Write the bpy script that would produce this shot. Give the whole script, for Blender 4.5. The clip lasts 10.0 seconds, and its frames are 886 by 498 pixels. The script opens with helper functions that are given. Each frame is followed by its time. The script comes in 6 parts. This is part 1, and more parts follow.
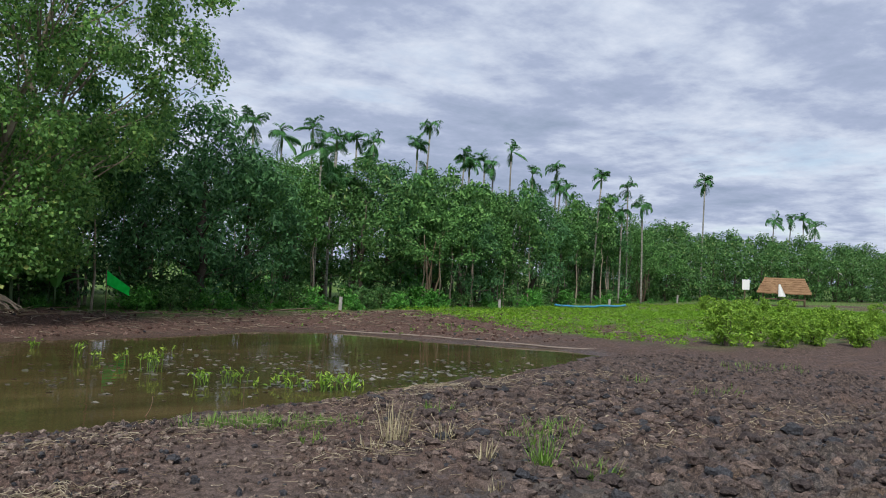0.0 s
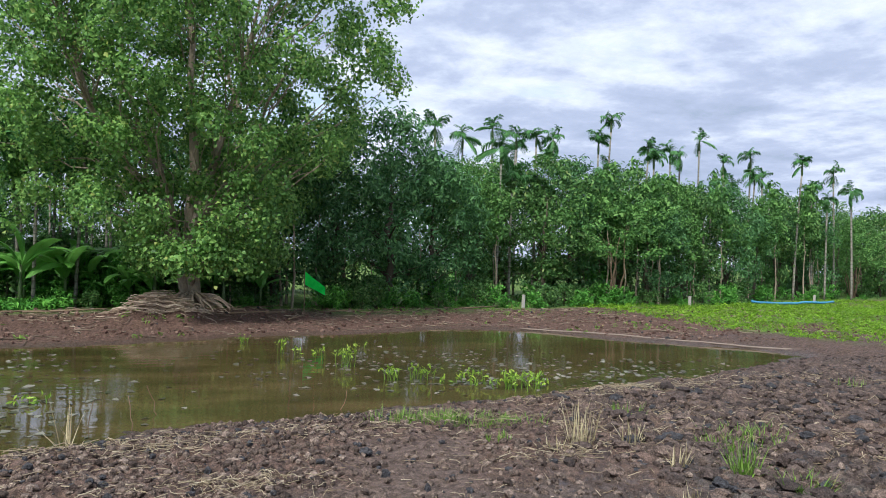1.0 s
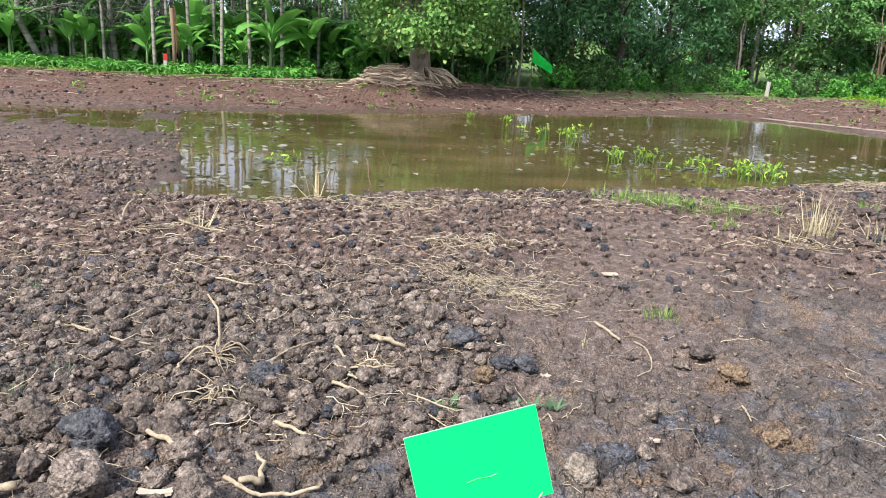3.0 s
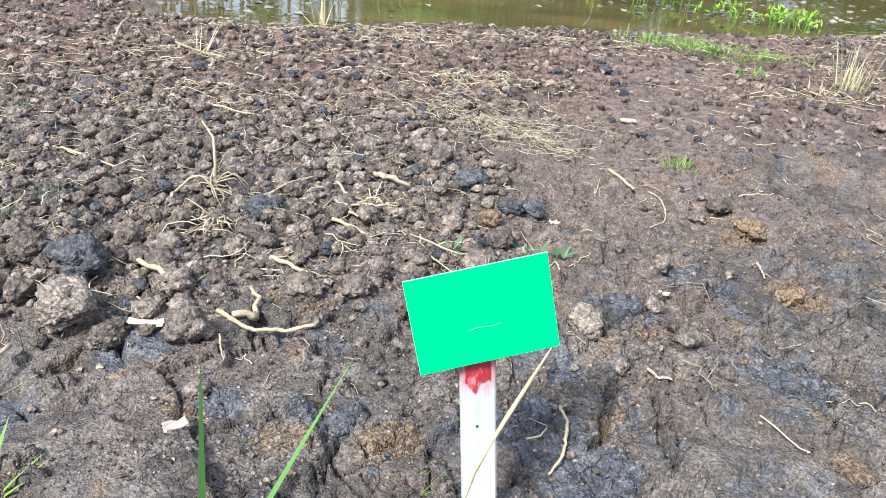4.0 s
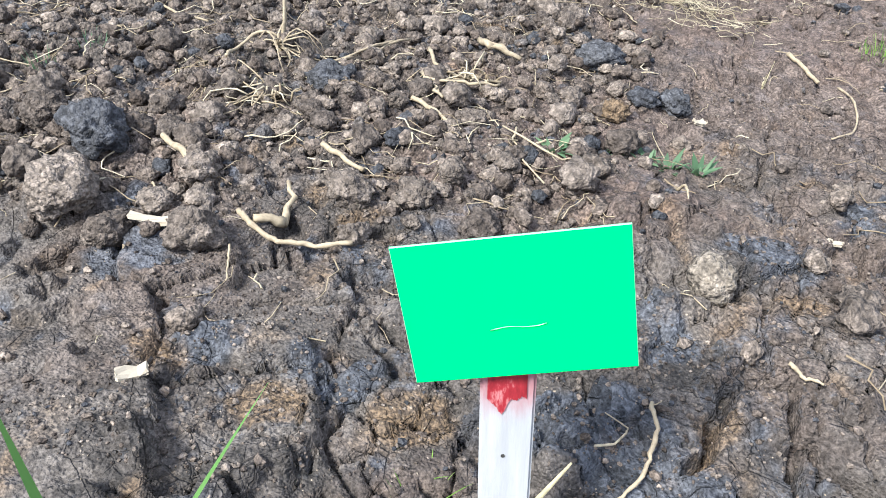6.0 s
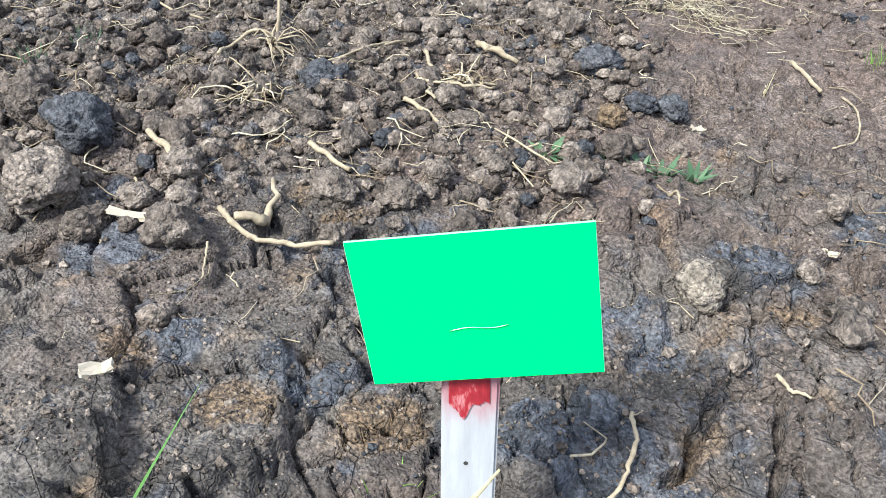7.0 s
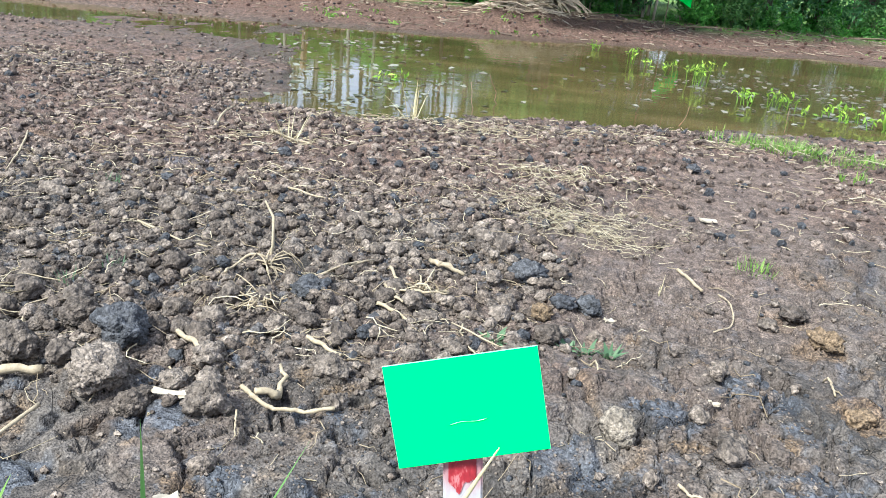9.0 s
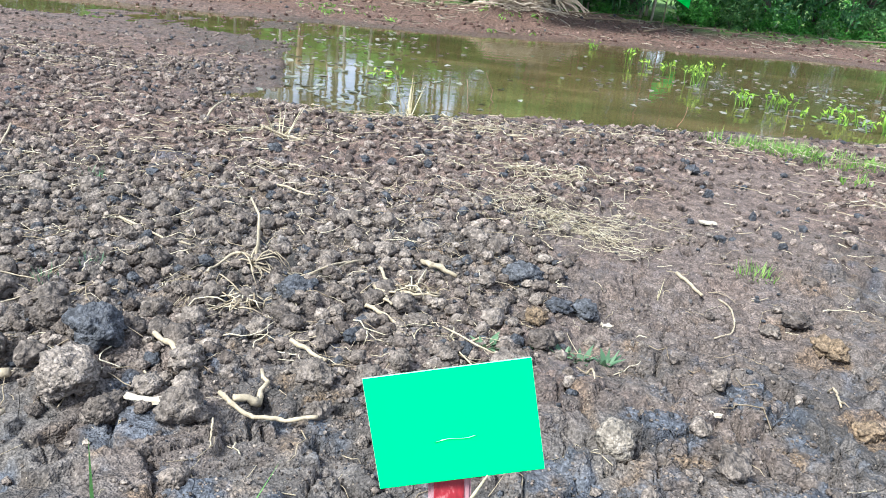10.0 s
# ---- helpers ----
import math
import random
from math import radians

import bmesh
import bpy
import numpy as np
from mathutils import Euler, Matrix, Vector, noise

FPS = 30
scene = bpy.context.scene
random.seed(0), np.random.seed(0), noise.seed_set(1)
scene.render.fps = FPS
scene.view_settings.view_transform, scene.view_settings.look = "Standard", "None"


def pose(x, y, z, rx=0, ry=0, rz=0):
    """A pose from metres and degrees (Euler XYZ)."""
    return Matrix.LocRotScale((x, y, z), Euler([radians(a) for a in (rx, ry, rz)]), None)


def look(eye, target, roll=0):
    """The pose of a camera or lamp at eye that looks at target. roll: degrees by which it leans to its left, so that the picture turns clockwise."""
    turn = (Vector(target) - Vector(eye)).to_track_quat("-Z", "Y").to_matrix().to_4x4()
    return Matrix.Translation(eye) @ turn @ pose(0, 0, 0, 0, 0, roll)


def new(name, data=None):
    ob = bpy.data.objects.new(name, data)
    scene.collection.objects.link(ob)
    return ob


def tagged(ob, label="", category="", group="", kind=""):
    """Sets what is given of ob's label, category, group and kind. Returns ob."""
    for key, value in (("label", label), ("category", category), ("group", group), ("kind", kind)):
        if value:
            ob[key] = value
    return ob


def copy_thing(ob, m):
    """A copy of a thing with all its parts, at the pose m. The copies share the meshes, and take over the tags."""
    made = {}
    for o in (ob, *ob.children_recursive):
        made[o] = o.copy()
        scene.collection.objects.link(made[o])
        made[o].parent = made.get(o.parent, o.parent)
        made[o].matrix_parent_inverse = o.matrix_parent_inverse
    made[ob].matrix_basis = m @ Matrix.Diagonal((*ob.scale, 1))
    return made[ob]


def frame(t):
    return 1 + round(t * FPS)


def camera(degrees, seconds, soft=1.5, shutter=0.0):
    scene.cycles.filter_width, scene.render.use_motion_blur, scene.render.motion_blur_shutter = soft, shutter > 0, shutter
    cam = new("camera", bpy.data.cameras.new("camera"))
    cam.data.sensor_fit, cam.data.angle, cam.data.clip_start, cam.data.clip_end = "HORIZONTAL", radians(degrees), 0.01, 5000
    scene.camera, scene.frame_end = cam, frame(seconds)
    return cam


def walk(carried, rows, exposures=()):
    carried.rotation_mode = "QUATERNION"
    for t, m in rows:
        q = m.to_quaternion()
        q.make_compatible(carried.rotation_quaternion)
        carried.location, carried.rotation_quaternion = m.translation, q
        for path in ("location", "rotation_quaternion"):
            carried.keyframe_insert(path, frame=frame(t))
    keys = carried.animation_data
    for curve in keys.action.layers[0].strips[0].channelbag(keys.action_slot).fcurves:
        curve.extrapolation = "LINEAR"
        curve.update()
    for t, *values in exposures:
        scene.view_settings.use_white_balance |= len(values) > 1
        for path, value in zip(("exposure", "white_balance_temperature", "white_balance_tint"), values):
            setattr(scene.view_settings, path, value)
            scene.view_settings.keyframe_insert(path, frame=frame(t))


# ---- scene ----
cam = camera(59.4, 10.0, soft=1.0)
PATH = [
    (0, (-0.157, -0.583, 1.508), (0.962, 1.073, 1.566), 2.4),
    (0.5, (-0.156, -0.556, 1.508), (0.767, 1.218, 1.55), 1.8),
    (1, (-0.116, -0.512, 1.508), (0.591, 1.359, 1.544), 1.5),
    (1.5, (-0.154, -0.505, 1.498), (0.304, 1.442, 1.552), 1.5),
    (2, (-0.172, -0.516, 1.492), (0.109, 1.464, 1.481), 1.7),
    (2.5, (-0.164, -0.494, 1.457), (0.031, 1.483, 1.218), 2.2),
    (3, (-0.137, -0.487, 1.428), (0.034, 1.433, 0.896), 2.9),
    (3.2, (-0.13, -0.456, 1.402), (0.044, 1.425, 0.749), 3.5),
    (4.3, (-0.114, -0.232, 1.329), (0.061, 1.527, 0.394), 6.1),
    (4.5, (-0.098, -0.141, 1.304), (0.083, 1.611, 0.357), 6.3),
    (5, (-0.031, -0.01, 1.252), (0.047, 1.711, 0.236), 7.1),
    (5.5, (0.075, 0.171, 1.216), (-0.047, 1.807, 0.073), 5.7),
    (5.7, (0.078, 0.214, 1.211), (-0.073, 1.805, 0.008), 5.2),
    (6.8, (0.13, 0.317, 1.154), (-0.072, 1.851, -0.114), 4.9),
    (7, (0.144, 0.295, 1.163), (-0.061, 1.861, -0.064), 5.3),
    (7.5, (0.133, 0.129, 1.246), (-0.082, 1.799, 0.167), 5.8),
    (8, (0.082, -0.129, 1.265), (-0.192, 1.642, 0.375), 4.9),
    (8.5, (0.081, -0.296, 1.349), (-0.094, 1.56, 0.626), 6.5),
    (9, (0.109, -0.28, 1.334), (-0.011, 1.585, 0.622), 5.2),
    (9.5, (0.137, -0.227, 1.253), (0.049, 1.6, 0.444), 6.0),
    (10, (0.116, -0.168, 1.299), (0.008, 1.698, 0.586), 5.9),
]
walk(cam, [(t, look(eye, target, roll)) for t, eye, target, roll in PATH],
     ((0, 0.25, 6400, 8), (0.5, 0.52, 6400, 8), (1.0, 0.72, 6400, 8), (1.5, 0.70, 6350, 9), (2.5, 1.0, 6400, 9), (3.0, 1.55, 6500, 11), (3.3, 1.7, 6450, 10), (4.3, 1.85, 6100, 5), (5.5, 1.8, 6150, 6), (7.0, 1.65, 6100, 3), (7.5, 1.65, 6100, 2), (8.5, 1.75, 6100, 1), (10.0, 1.9, 5850, 2)))

# ---- world, sun ----
def make_world():
    world = bpy.data.worlds.new("sky")
    scene.world = world
    world.use_nodes = True
    nt = world.node_tree
    nt.nodes.clear()
    N = nt.nodes.new
    out = N("ShaderNodeOutputWorld")
    bg_sky, bg_cloud, mix = N("ShaderNodeBackground"), N("ShaderNodeBackground"), N("ShaderNodeMixShader")
    sky = N("ShaderNodeTexSky")
    sky.sky_type, sky.sun_disc = "NISHITA", False
    sky.sun_elevation, sky.sun_rotation = radians(SUN_ELEVATION), radians(SUN_ROTATION)
    bg_sky.inputs["Strength"].default_value = 0.11
    tc, sep = N("ShaderNodeTexCoord"), N("ShaderNodeSeparateXYZ")
    add, dx, dy, comb = N("ShaderNodeMath"), N("ShaderNodeMath"), N("ShaderNodeMath"), N("ShaderNodeCombineXYZ")
    top = N("ShaderNodeMath")
    top.operation, top.inputs[1].default_value = "MAXIMUM", 0.0
    add.operation, add.inputs[1].default_value = "ADD", 0.13
    dx.operation = dy.operation = "DIVIDE"
    L = nt.links.new
    L(tc.outputs["Generated"], sep.inputs[0])
    L(sep.outputs["Z"], top.inputs[0])
    L(top.outputs[0], add.inputs[0])
    L(sep.outputs["X"], dx.inputs[0]), L(add.outputs[0], dx.inputs[1])
    L(sep.outputs["Y"], dy.inputs[0]), L(add.outputs[0], dy.inputs[1])
    L(dx.outputs[0], comb.inputs["X"]), L(dy.outputs[0], comb.inputs["Y"])
    big, small = N("ShaderNodeTexNoise"), N("ShaderNodeTexNoise")
    for node, scale, detail, rough, dist in ((big, 0.85, 8.0, 0.58, 0.25), (small, 3.2, 8.0, 0.62, 0.15)):
        node.inputs["Scale"].default_value, node.inputs["Detail"].default_value = scale, detail
        node.inputs["Roughness"].default_value, node.inputs["Distortion"].default_value = rough, dist
    shift = N("ShaderNodeVectorMath")
    shift.operation, shift.inputs[1].default_value = "ADD", (7.9, 4.6, 0.0)
    L(comb.outputs[0], shift.inputs[0])
    L(shift.outputs[0], big.inputs["Vector"]), L(shift.outputs[0], small.inputs["Vector"])
    shade = N("ShaderNodeMix")
    shade.data_type, shade.inputs["Factor"].default_value = "FLOAT", 0.42
    L(big.outputs["Fac"], shade.inputs[2]), L(small.outputs["Fac"], shade.inputs[3])
    tones = N("ShaderNodeValToRGB")
    ramp = tones.color_ramp
    ramp.elements[0].position, ramp.elements[0].color = 0.37, (0.34, 0.41, 0.56, 1)
    ramp.elements[1].position, ramp.elements[1].color = 0.64, (0.88, 0.92, 1.02, 1)
    for at, col in ((0.47, (0.45, 0.51, 0.69, 1)), (0.54, (0.64, 0.70, 0.85, 1))):
        ramp.elements.new(at).color = col
    L(shade.outputs[0], tones.inputs[0])
    holes = N("ShaderNodeValToRGB")
    holes.color_ramp.elements[0].position, holes.color_ramp.elements[0].color = 0.56, (1, 1, 1, 1)
    holes.color_ramp.elements[1].position, holes.color_ramp.elements[1].color = 0.68, (0.35, 0.35, 0.35, 1)
    L(big.outputs["Fac"], holes.inputs[0])
    L(sky.outputs[0], bg_sky.inputs["Color"]), L(tones.outputs[0], bg_cloud.inputs["Color"])
    bg_cloud.inputs["Strength"].default_value = CLOUD_STRENGTH
    L(holes.outputs[0], mix.inputs[0]), L(bg_sky.outputs[0], mix.inputs[1]), L(bg_cloud.outputs[0], mix.inputs[2])
    L(mix.outputs[0], out.inputs["Surface"])


SUN_ELEVATION, SUN_ROTATION = 49.0, 222.0
CLOUD_STRENGTH = 0.78
make_world()
sun = new("sun", bpy.data.lights.new("sun", "SUN"))
sun.data.energy, sun.data.angle, sun.data.color = 3.3, radians(15), (1.0, 0.97, 0.93)
sun.matrix_world = look((-14.0, -15.6, 24.1), (0, 0, 0))


# ---- materials ----
class Nodes:
    """A small builder of one node material."""

    def __init__(self, name, rough=0.85, spec=0.3):
        self.mat = bpy.data.materials.new(name)
        self.mat.use_nodes = True
        self.nt = self.mat.node_tree
        self.bsdf = self.nt.nodes["Principled BSDF"]
        self.bsdf.inputs["Roughness"].default_value = rough
        self.bsdf.inputs["Specular IOR Level"].default_value = spec
        self.coord = None

    def node(self, kind, **values):
        n = self.nt.nodes.new(kind)
        for key, value in values.items():
            n.inputs[key].default_value = value
        return n

    def link(self, a, b):
        self.nt.links.new(a, b)

    def where(self):
        if self.coord is None:
            self.coord = self.nt.nodes.new("ShaderNodeTexCoord").outputs["Object"]
        return self.coord

    def noise(self, scale, detail=5.0, rough=0.6, stretch=None):
        n = self.node("ShaderNodeTexNoise", Scale=scale, Detail=detail, Roughness=rough)
        if stretch:
            m = self.node("ShaderNodeMapping", Scale=stretch)
            self.link(self.where(), m.inputs["Vector"])
            self.link(m.outputs[0], n.inputs["Vector"])
        else:
            self.link(self.where(), n.inputs["Vector"])
        return n.outputs["Fac"]

    def ramp(self, fac, *stops):
        n = self.nt.nodes.new("ShaderNodeValToRGB")
        r = n.color_ramp
        while len(r.elements) < len(stops):
            r.elements.new(0.5)
        for e, (at, col) in zip(r.elements, stops):
            e.position = at
            e.color = (*col, 1) if len(col) == 3 else col
        self.link(fac, n.inputs[0])
        return n.outputs[0]

    def mask(self, fac, lo, hi):
        n = self.node("ShaderNodeMapRange")
        n.interpolation_type = "SMOOTHSTEP"
        n.inputs["From Min"].default_value, n.inputs["From Max"].default_value = lo, hi
        self.link(fac, n.inputs["Value"])
        return n.outputs[0]

    def math(self, op, a, b):
        n = self.nt.nodes.new("ShaderNodeMath")
        n.operation = op
        for i, v in enumerate((a, b)):
            if isinstance(v, (int, float)):
                n.inputs[i].default_value = v
            else:
                self.link(v, n.inputs[i])
        return n.outputs[0]

    def mix(self, fac, a, b, blend="MIX"):
        n = self.nt.nodes.new("ShaderNodeMix")
        n.data_type, n.blend_type = "RGBA", blend
        for slot, v in ((0, fac), (6, a), (7, b)):
            if isinstance(v, (int, float)):
                n.inputs[slot].default_value = v
            elif isinstance(v, tuple):
                n.inputs[slot].default_value = (*v, 1)
            else:
                self.link(v, n.inputs[slot])
        return n.outputs[2]

    def attr(self, name):
        n = self.nt.nodes.new("ShaderNodeAttribute")
        n.attribute_name = name
        return n.outputs["Fac"]

    def island(self):
        return self.nt.nodes.new("ShaderNodeNewGeometry").outputs["Random Per Island"]

    def grains(self, scale, jitter=1.0):
        """Crumbs: a rounded height and a chance for each."""
        n = self.node("ShaderNodeTexVoronoi", Scale=scale, Randomness=jitter)
        n.feature = "SMOOTH_F1"
        n.inputs["Smoothness"].default_value = 0.35
        self.link(self.where(), n.inputs["Vector"])
        sep = self.node("ShaderNodeSeparateColor")
        self.link(n.outputs["Color"], sep.inputs[0])
        return self.math("SUBTRACT", 1.0, n.outputs["Distance"]), sep.outputs[0]

    def chance(self):
        return self.nt.nodes.new("ShaderNodeObjectInfo").outputs["Random"]

    def colour(self, c):
        if isinstance(c, tuple):
            self.bsdf.inputs["Base Color"].default_value = (*c, 1)
        else:
            self.link(c, self.bsdf.inputs["Base Color"])

    def bump(self, height, strength=0.4, distance=0.01):
        n = self.node("ShaderNodeBump", Strength=strength, Distance=distance)
        self.link(height, n.inputs["Height"])
        self.link(n.outputs[0], self.bsdf.inputs["Normal"])

    def rough(self, r):
        self.link(r, self.bsdf.inputs["Roughness"])


def soil_material():
    m = Nodes("soil", 0.9, 0.18)
    fine, mid, broad, grit = m.noise(120, 2, 0.6), m.noise(17, 4, 0.7), m.noise(1.7, 5, 0.6), m.noise(42, 3, 0.7)
    smooth = m.attr("smooth")
    loose_ = m.math("SUBTRACT", 1.0, smooth)
    # crooked coordinates, so that cracks wander
    warp, small_warp = m.node("ShaderNodeVectorMath"), m.node("ShaderNodeVectorMath")
    warp.operation = small_warp.operation = "ADD"
    for scale, size, into, came in ((7.0, 0.035, warp, None), (60.0, 0.005, small_warp, warp)):
        shift, part_shift = m.node("ShaderNodeTexNoise", Scale=scale, Detail=3.0), m.node("ShaderNodeVectorMath")
        part_shift.operation, part_shift.inputs[1].default_value = "MULTIPLY", (size, size, 0.0)
        m.link(m.where(), shift.inputs["Vector"])
        m.link(shift.outputs["Color"], part_shift.inputs[0])
        m.link(came.outputs[0] if came else m.where(), into.inputs[0])
        m.link(part_shift.outputs[0], into.inputs[1])

    def web(scale, width):
        n = m.node("ShaderNodeTexVoronoi", Scale=scale)
        n.feature = "DISTANCE_TO_EDGE"
        m.link(small_warp.outputs[0], n.inputs["Vector"])
        return m.mask(n.outputs["Distance"], 0.0, width)

    def plates(scale):
        n, sep = m.node("ShaderNodeTexVoronoi", Scale=scale), m.node("ShaderNodeSeparateColor")
        m.link(small_warp.outputs[0], n.inputs["Vector"])
        m.link(n.outputs["Color"], sep.inputs[0])
        return sep.outputs[0]

    plate, chip_ = plates(7.5), plates(34.0)
    rough_tone = m.ramp(mid, (0.39, (0.028, 0.025, 0.023)), (0.5, (0.070, 0.058, 0.050)), (0.61, (0.135, 0.111, 0.095)))
    slab_tone = m.ramp(m.math("ADD", m.math("MULTIPLY", plate, 0.35), m.math("ADD", m.math("MULTIPLY", grit, 0.5), m.math("MULTIPLY", chip_, 0.15))), (0.28, (0.044, 0.039, 0.036)), (0.5, (0.080, 0.069, 0.062)), (0.72, (0.124, 0.107, 0.095)))
    base = m.mix(smooth, rough_tone, slab_tone)
    warm = m.mix(m.math("MULTIPLY", m.mask(broad, 0.45, 0.66), 0.6), base, m.ramp(mid, (0.4, (0.074, 0.052, 0.042)), (0.6, (0.165, 0.122, 0.100))))
    clay_at = m.math("MAXIMUM", m.attr("clay"), m.math("MULTIPLY", m.mask(m.noise(5.2, 6, 0.75), 0.57, 0.61), 0.6))
    clay = m.mix(m.math("MULTIPLY", clay_at, 0.85), warm, m.ramp(m.math("ADD", m.math("MULTIPLY", grit, 0.6), m.math("MULTIPLY", chip_, 0.4)), (0.3, (0.030, 0.033, 0.040)), (0.7, (0.088, 0.094, 0.110))))
    ochre_at = m.math("MAXIMUM", m.attr("ochre"), m.math("MULTIPLY", m.mask(m.noise(3.6, 7, 0.8), 0.60, 0.68), 0.6))
    ochre = m.mix(m.math("MULTIPLY", ochre_at, 0.4), clay, m.ramp(fine, (0.4, (0.10, 0.060, 0.030)), (0.6, (0.23, 0.145, 0.072))))
    red = m.mix(m.math("MULTIPLY", m.attr("red"), 0.8), ochre, m.ramp(mid, (0.4, (0.055, 0.030, 0.022)), (0.6, (0.165, 0.095, 0.072))))
    pale = m.mix(m.math("MULTIPLY", m.attr("path"), 0.6), red, m.ramp(mid, (0.4, (0.082, 0.060, 0.050)), (0.6, (0.155, 0.118, 0.100))))
    green = m.mix(m.attr("grassy"), pale, m.ramp(m.noise(7, 5), (0.3, (0.06, 0.105, 0.025)), (0.7, (0.13, 0.21, 0.045))))
    wet = m.attr("wet")
    dark = m.mix(m.math("MULTIPLY", wet, 0.45), green, (0.045, 0.038, 0.031))
    speck = m.mix(m.mask(m.noise(90, 1, 0.5), 0.74, 0.77), dark, (0.26, 0.21, 0.16))
    grain = m.mix(m.math("SUBTRACT", 0.6, m.math("MULTIPLY", smooth, 0.2)), speck, m.ramp(fine, (0.41, (0.14, 0.14, 0.14)), (0.59, (0.86, 0.86, 0.86))), "OVERLAY")
    crumb, pick = m.grains(52)
    dust, pick_dust = m.grains(150)
    crumbly = m.ramp(m.noise(2.9, 6, 0.7), (0.46, (0.12, 0.12, 0.12)), (0.56, (1.0, 1.0, 1.0)))
    grain = m.mix(m.math("MULTIPLY", crumbly, 0.4), grain, m.ramp(pick, (0.0, (0.32, 0.32, 0.32)), (1.0, (0.66, 0.65, 0.64))), "OVERLAY")
    grain = m.mix(0.4, grain, m.ramp(pick_dust, (0.0, (0.20, 0.20, 0.20)), (1.0, (0.74, 0.73, 0.72))), "OVERLAY")
    m.colour(grain)
    m.rough(m.math("SUBTRACT", m.ramp(wet, (0.0, (0.93, 0.93, 0.93)), (1.0, (0.35, 0.35, 0.35))), m.math("MULTIPLY", clay_at, 0.18)))
    # relief: plates with fine cracks on the flat mud, crumbs and grit on the loose earth
    cracked = m.math("MULTIPLY", smooth, m.mask(m.noise(3.1, 4), 0.46, 0.58))
    cracks = m.math("ADD", m.math("MULTIPLY", web(8.0, 0.018), 0.42), m.math("MULTIPLY", web(26.0, 0.06), 0.13))
    cracks = m.math("MULTIPLY", cracks, cracked)
    flakes = m.math("MULTIPLY", m.math("MULTIPLY", chip_, 0.05), smooth)
    relief = m.math("ADD", m.math("MULTIPLY", mid, m.math("MULTIPLY", loose_, 0.40)), m.math("ADD", m.math("MULTIPLY", grit, m.math("ADD", 0.24, m.math("MULTIPLY", loose_, 0.06))), m.math("MULTIPLY", fine, 0.26)))
    relief = m.math("ADD", relief, m.math("ADD", m.math("MULTIPLY", crumb, m.math("MULTIPLY", crumbly, 0.34)), m.math("MULTIPLY", dust, 0.22)))
    m.bump(m.math("ADD", relief, m.math("ADD", cracks, flakes)), 1.0, 0.020)
    return m.mat


def clod_material(name, low, mid_c, high, dark=0.25, single=False):
    m = Nodes(name, 0.92, 0.2)
    r = m.chance() if single else m.island()
    fine, mid = m.noise(95, 2, 0.6), m.noise(30, 4, 0.7)
    tone = m.ramp(r, (0.0, low), (0.5, mid_c), (0.95, high))
    black = m.mix(m.mask(r, 1.0 - dark, 1.0 - dark + 0.03), tone, (0.045, 0.046, 0.052))
    worn = m.mix(0.6, black, m.ramp(mid, (0.38, (0.16, 0.155, 0.15)), (0.62, (0.86, 0.85, 0.83))), "OVERLAY")
    crumb, pick = m.grains(75)
    dust, pick_dust = m.grains(170)
    worn = m.mix(0.3, worn, m.ramp(pick, (0.0, (0.25, 0.25, 0.25)), (1.0, (0.76, 0.75, 0.73))), "OVERLAY")
    worn = m.mix(0.35, worn, m.ramp(pick_dust, (0.0, (0.2, 0.2, 0.2)), (1.0, (0.82, 0.81, 0.79))), "OVERLAY")
    grain = m.mix(0.38, worn, m.ramp(fine, (0.41, (0.16, 0.16, 0.16)), (0.59, (0.82, 0.82, 0.82))), "OVERLAY")
    m.colour(grain)
    m.bump(m.math("ADD", m.math("ADD", m.math("MULTIPLY", mid, 0.5), m.math("MULTIPLY", fine, 0.3)), m.math("ADD", m.math("MULTIPLY", crumb, 0.5), m.math("MULTIPLY", dust, 0.18))), 1.0, 0.018)
    return m.mat


def leaf_material(name, dark, mid_c, light, rough=0.5, spare=None, through_light=0.3):
    m = Nodes(name, rough, 0.2)
    r = m.island()
    tone = m.ramp(r, (0.0, dark), (0.55, mid_c), (0.93, light), (1.0, spare or light))
    patch = m.mix(0.5, tone, m.ramp(m.noise(0.9, 4), (0.3, (0.28, 0.30, 0.28)), (0.7, (0.72, 0.72, 0.66))), "OVERLAY")
    m.colour(patch)
    m.bsdf.inputs["Transmission Weight"].default_value = 0.0
    trans, mixer = m.node("ShaderNodeBsdfTranslucent"), m.node("ShaderNodeMixShader", Fac=through_light)
    m.link(patch, trans.inputs["Color"])
    out = m.nt.nodes["Material Output"]
    m.link(m.bsdf.outputs[0], mixer.inputs[1]), m.link(trans.outputs[0], mixer.inputs[2])
    m.link(mixer.outputs[0], out.inputs["Surface"])
    return m.mat


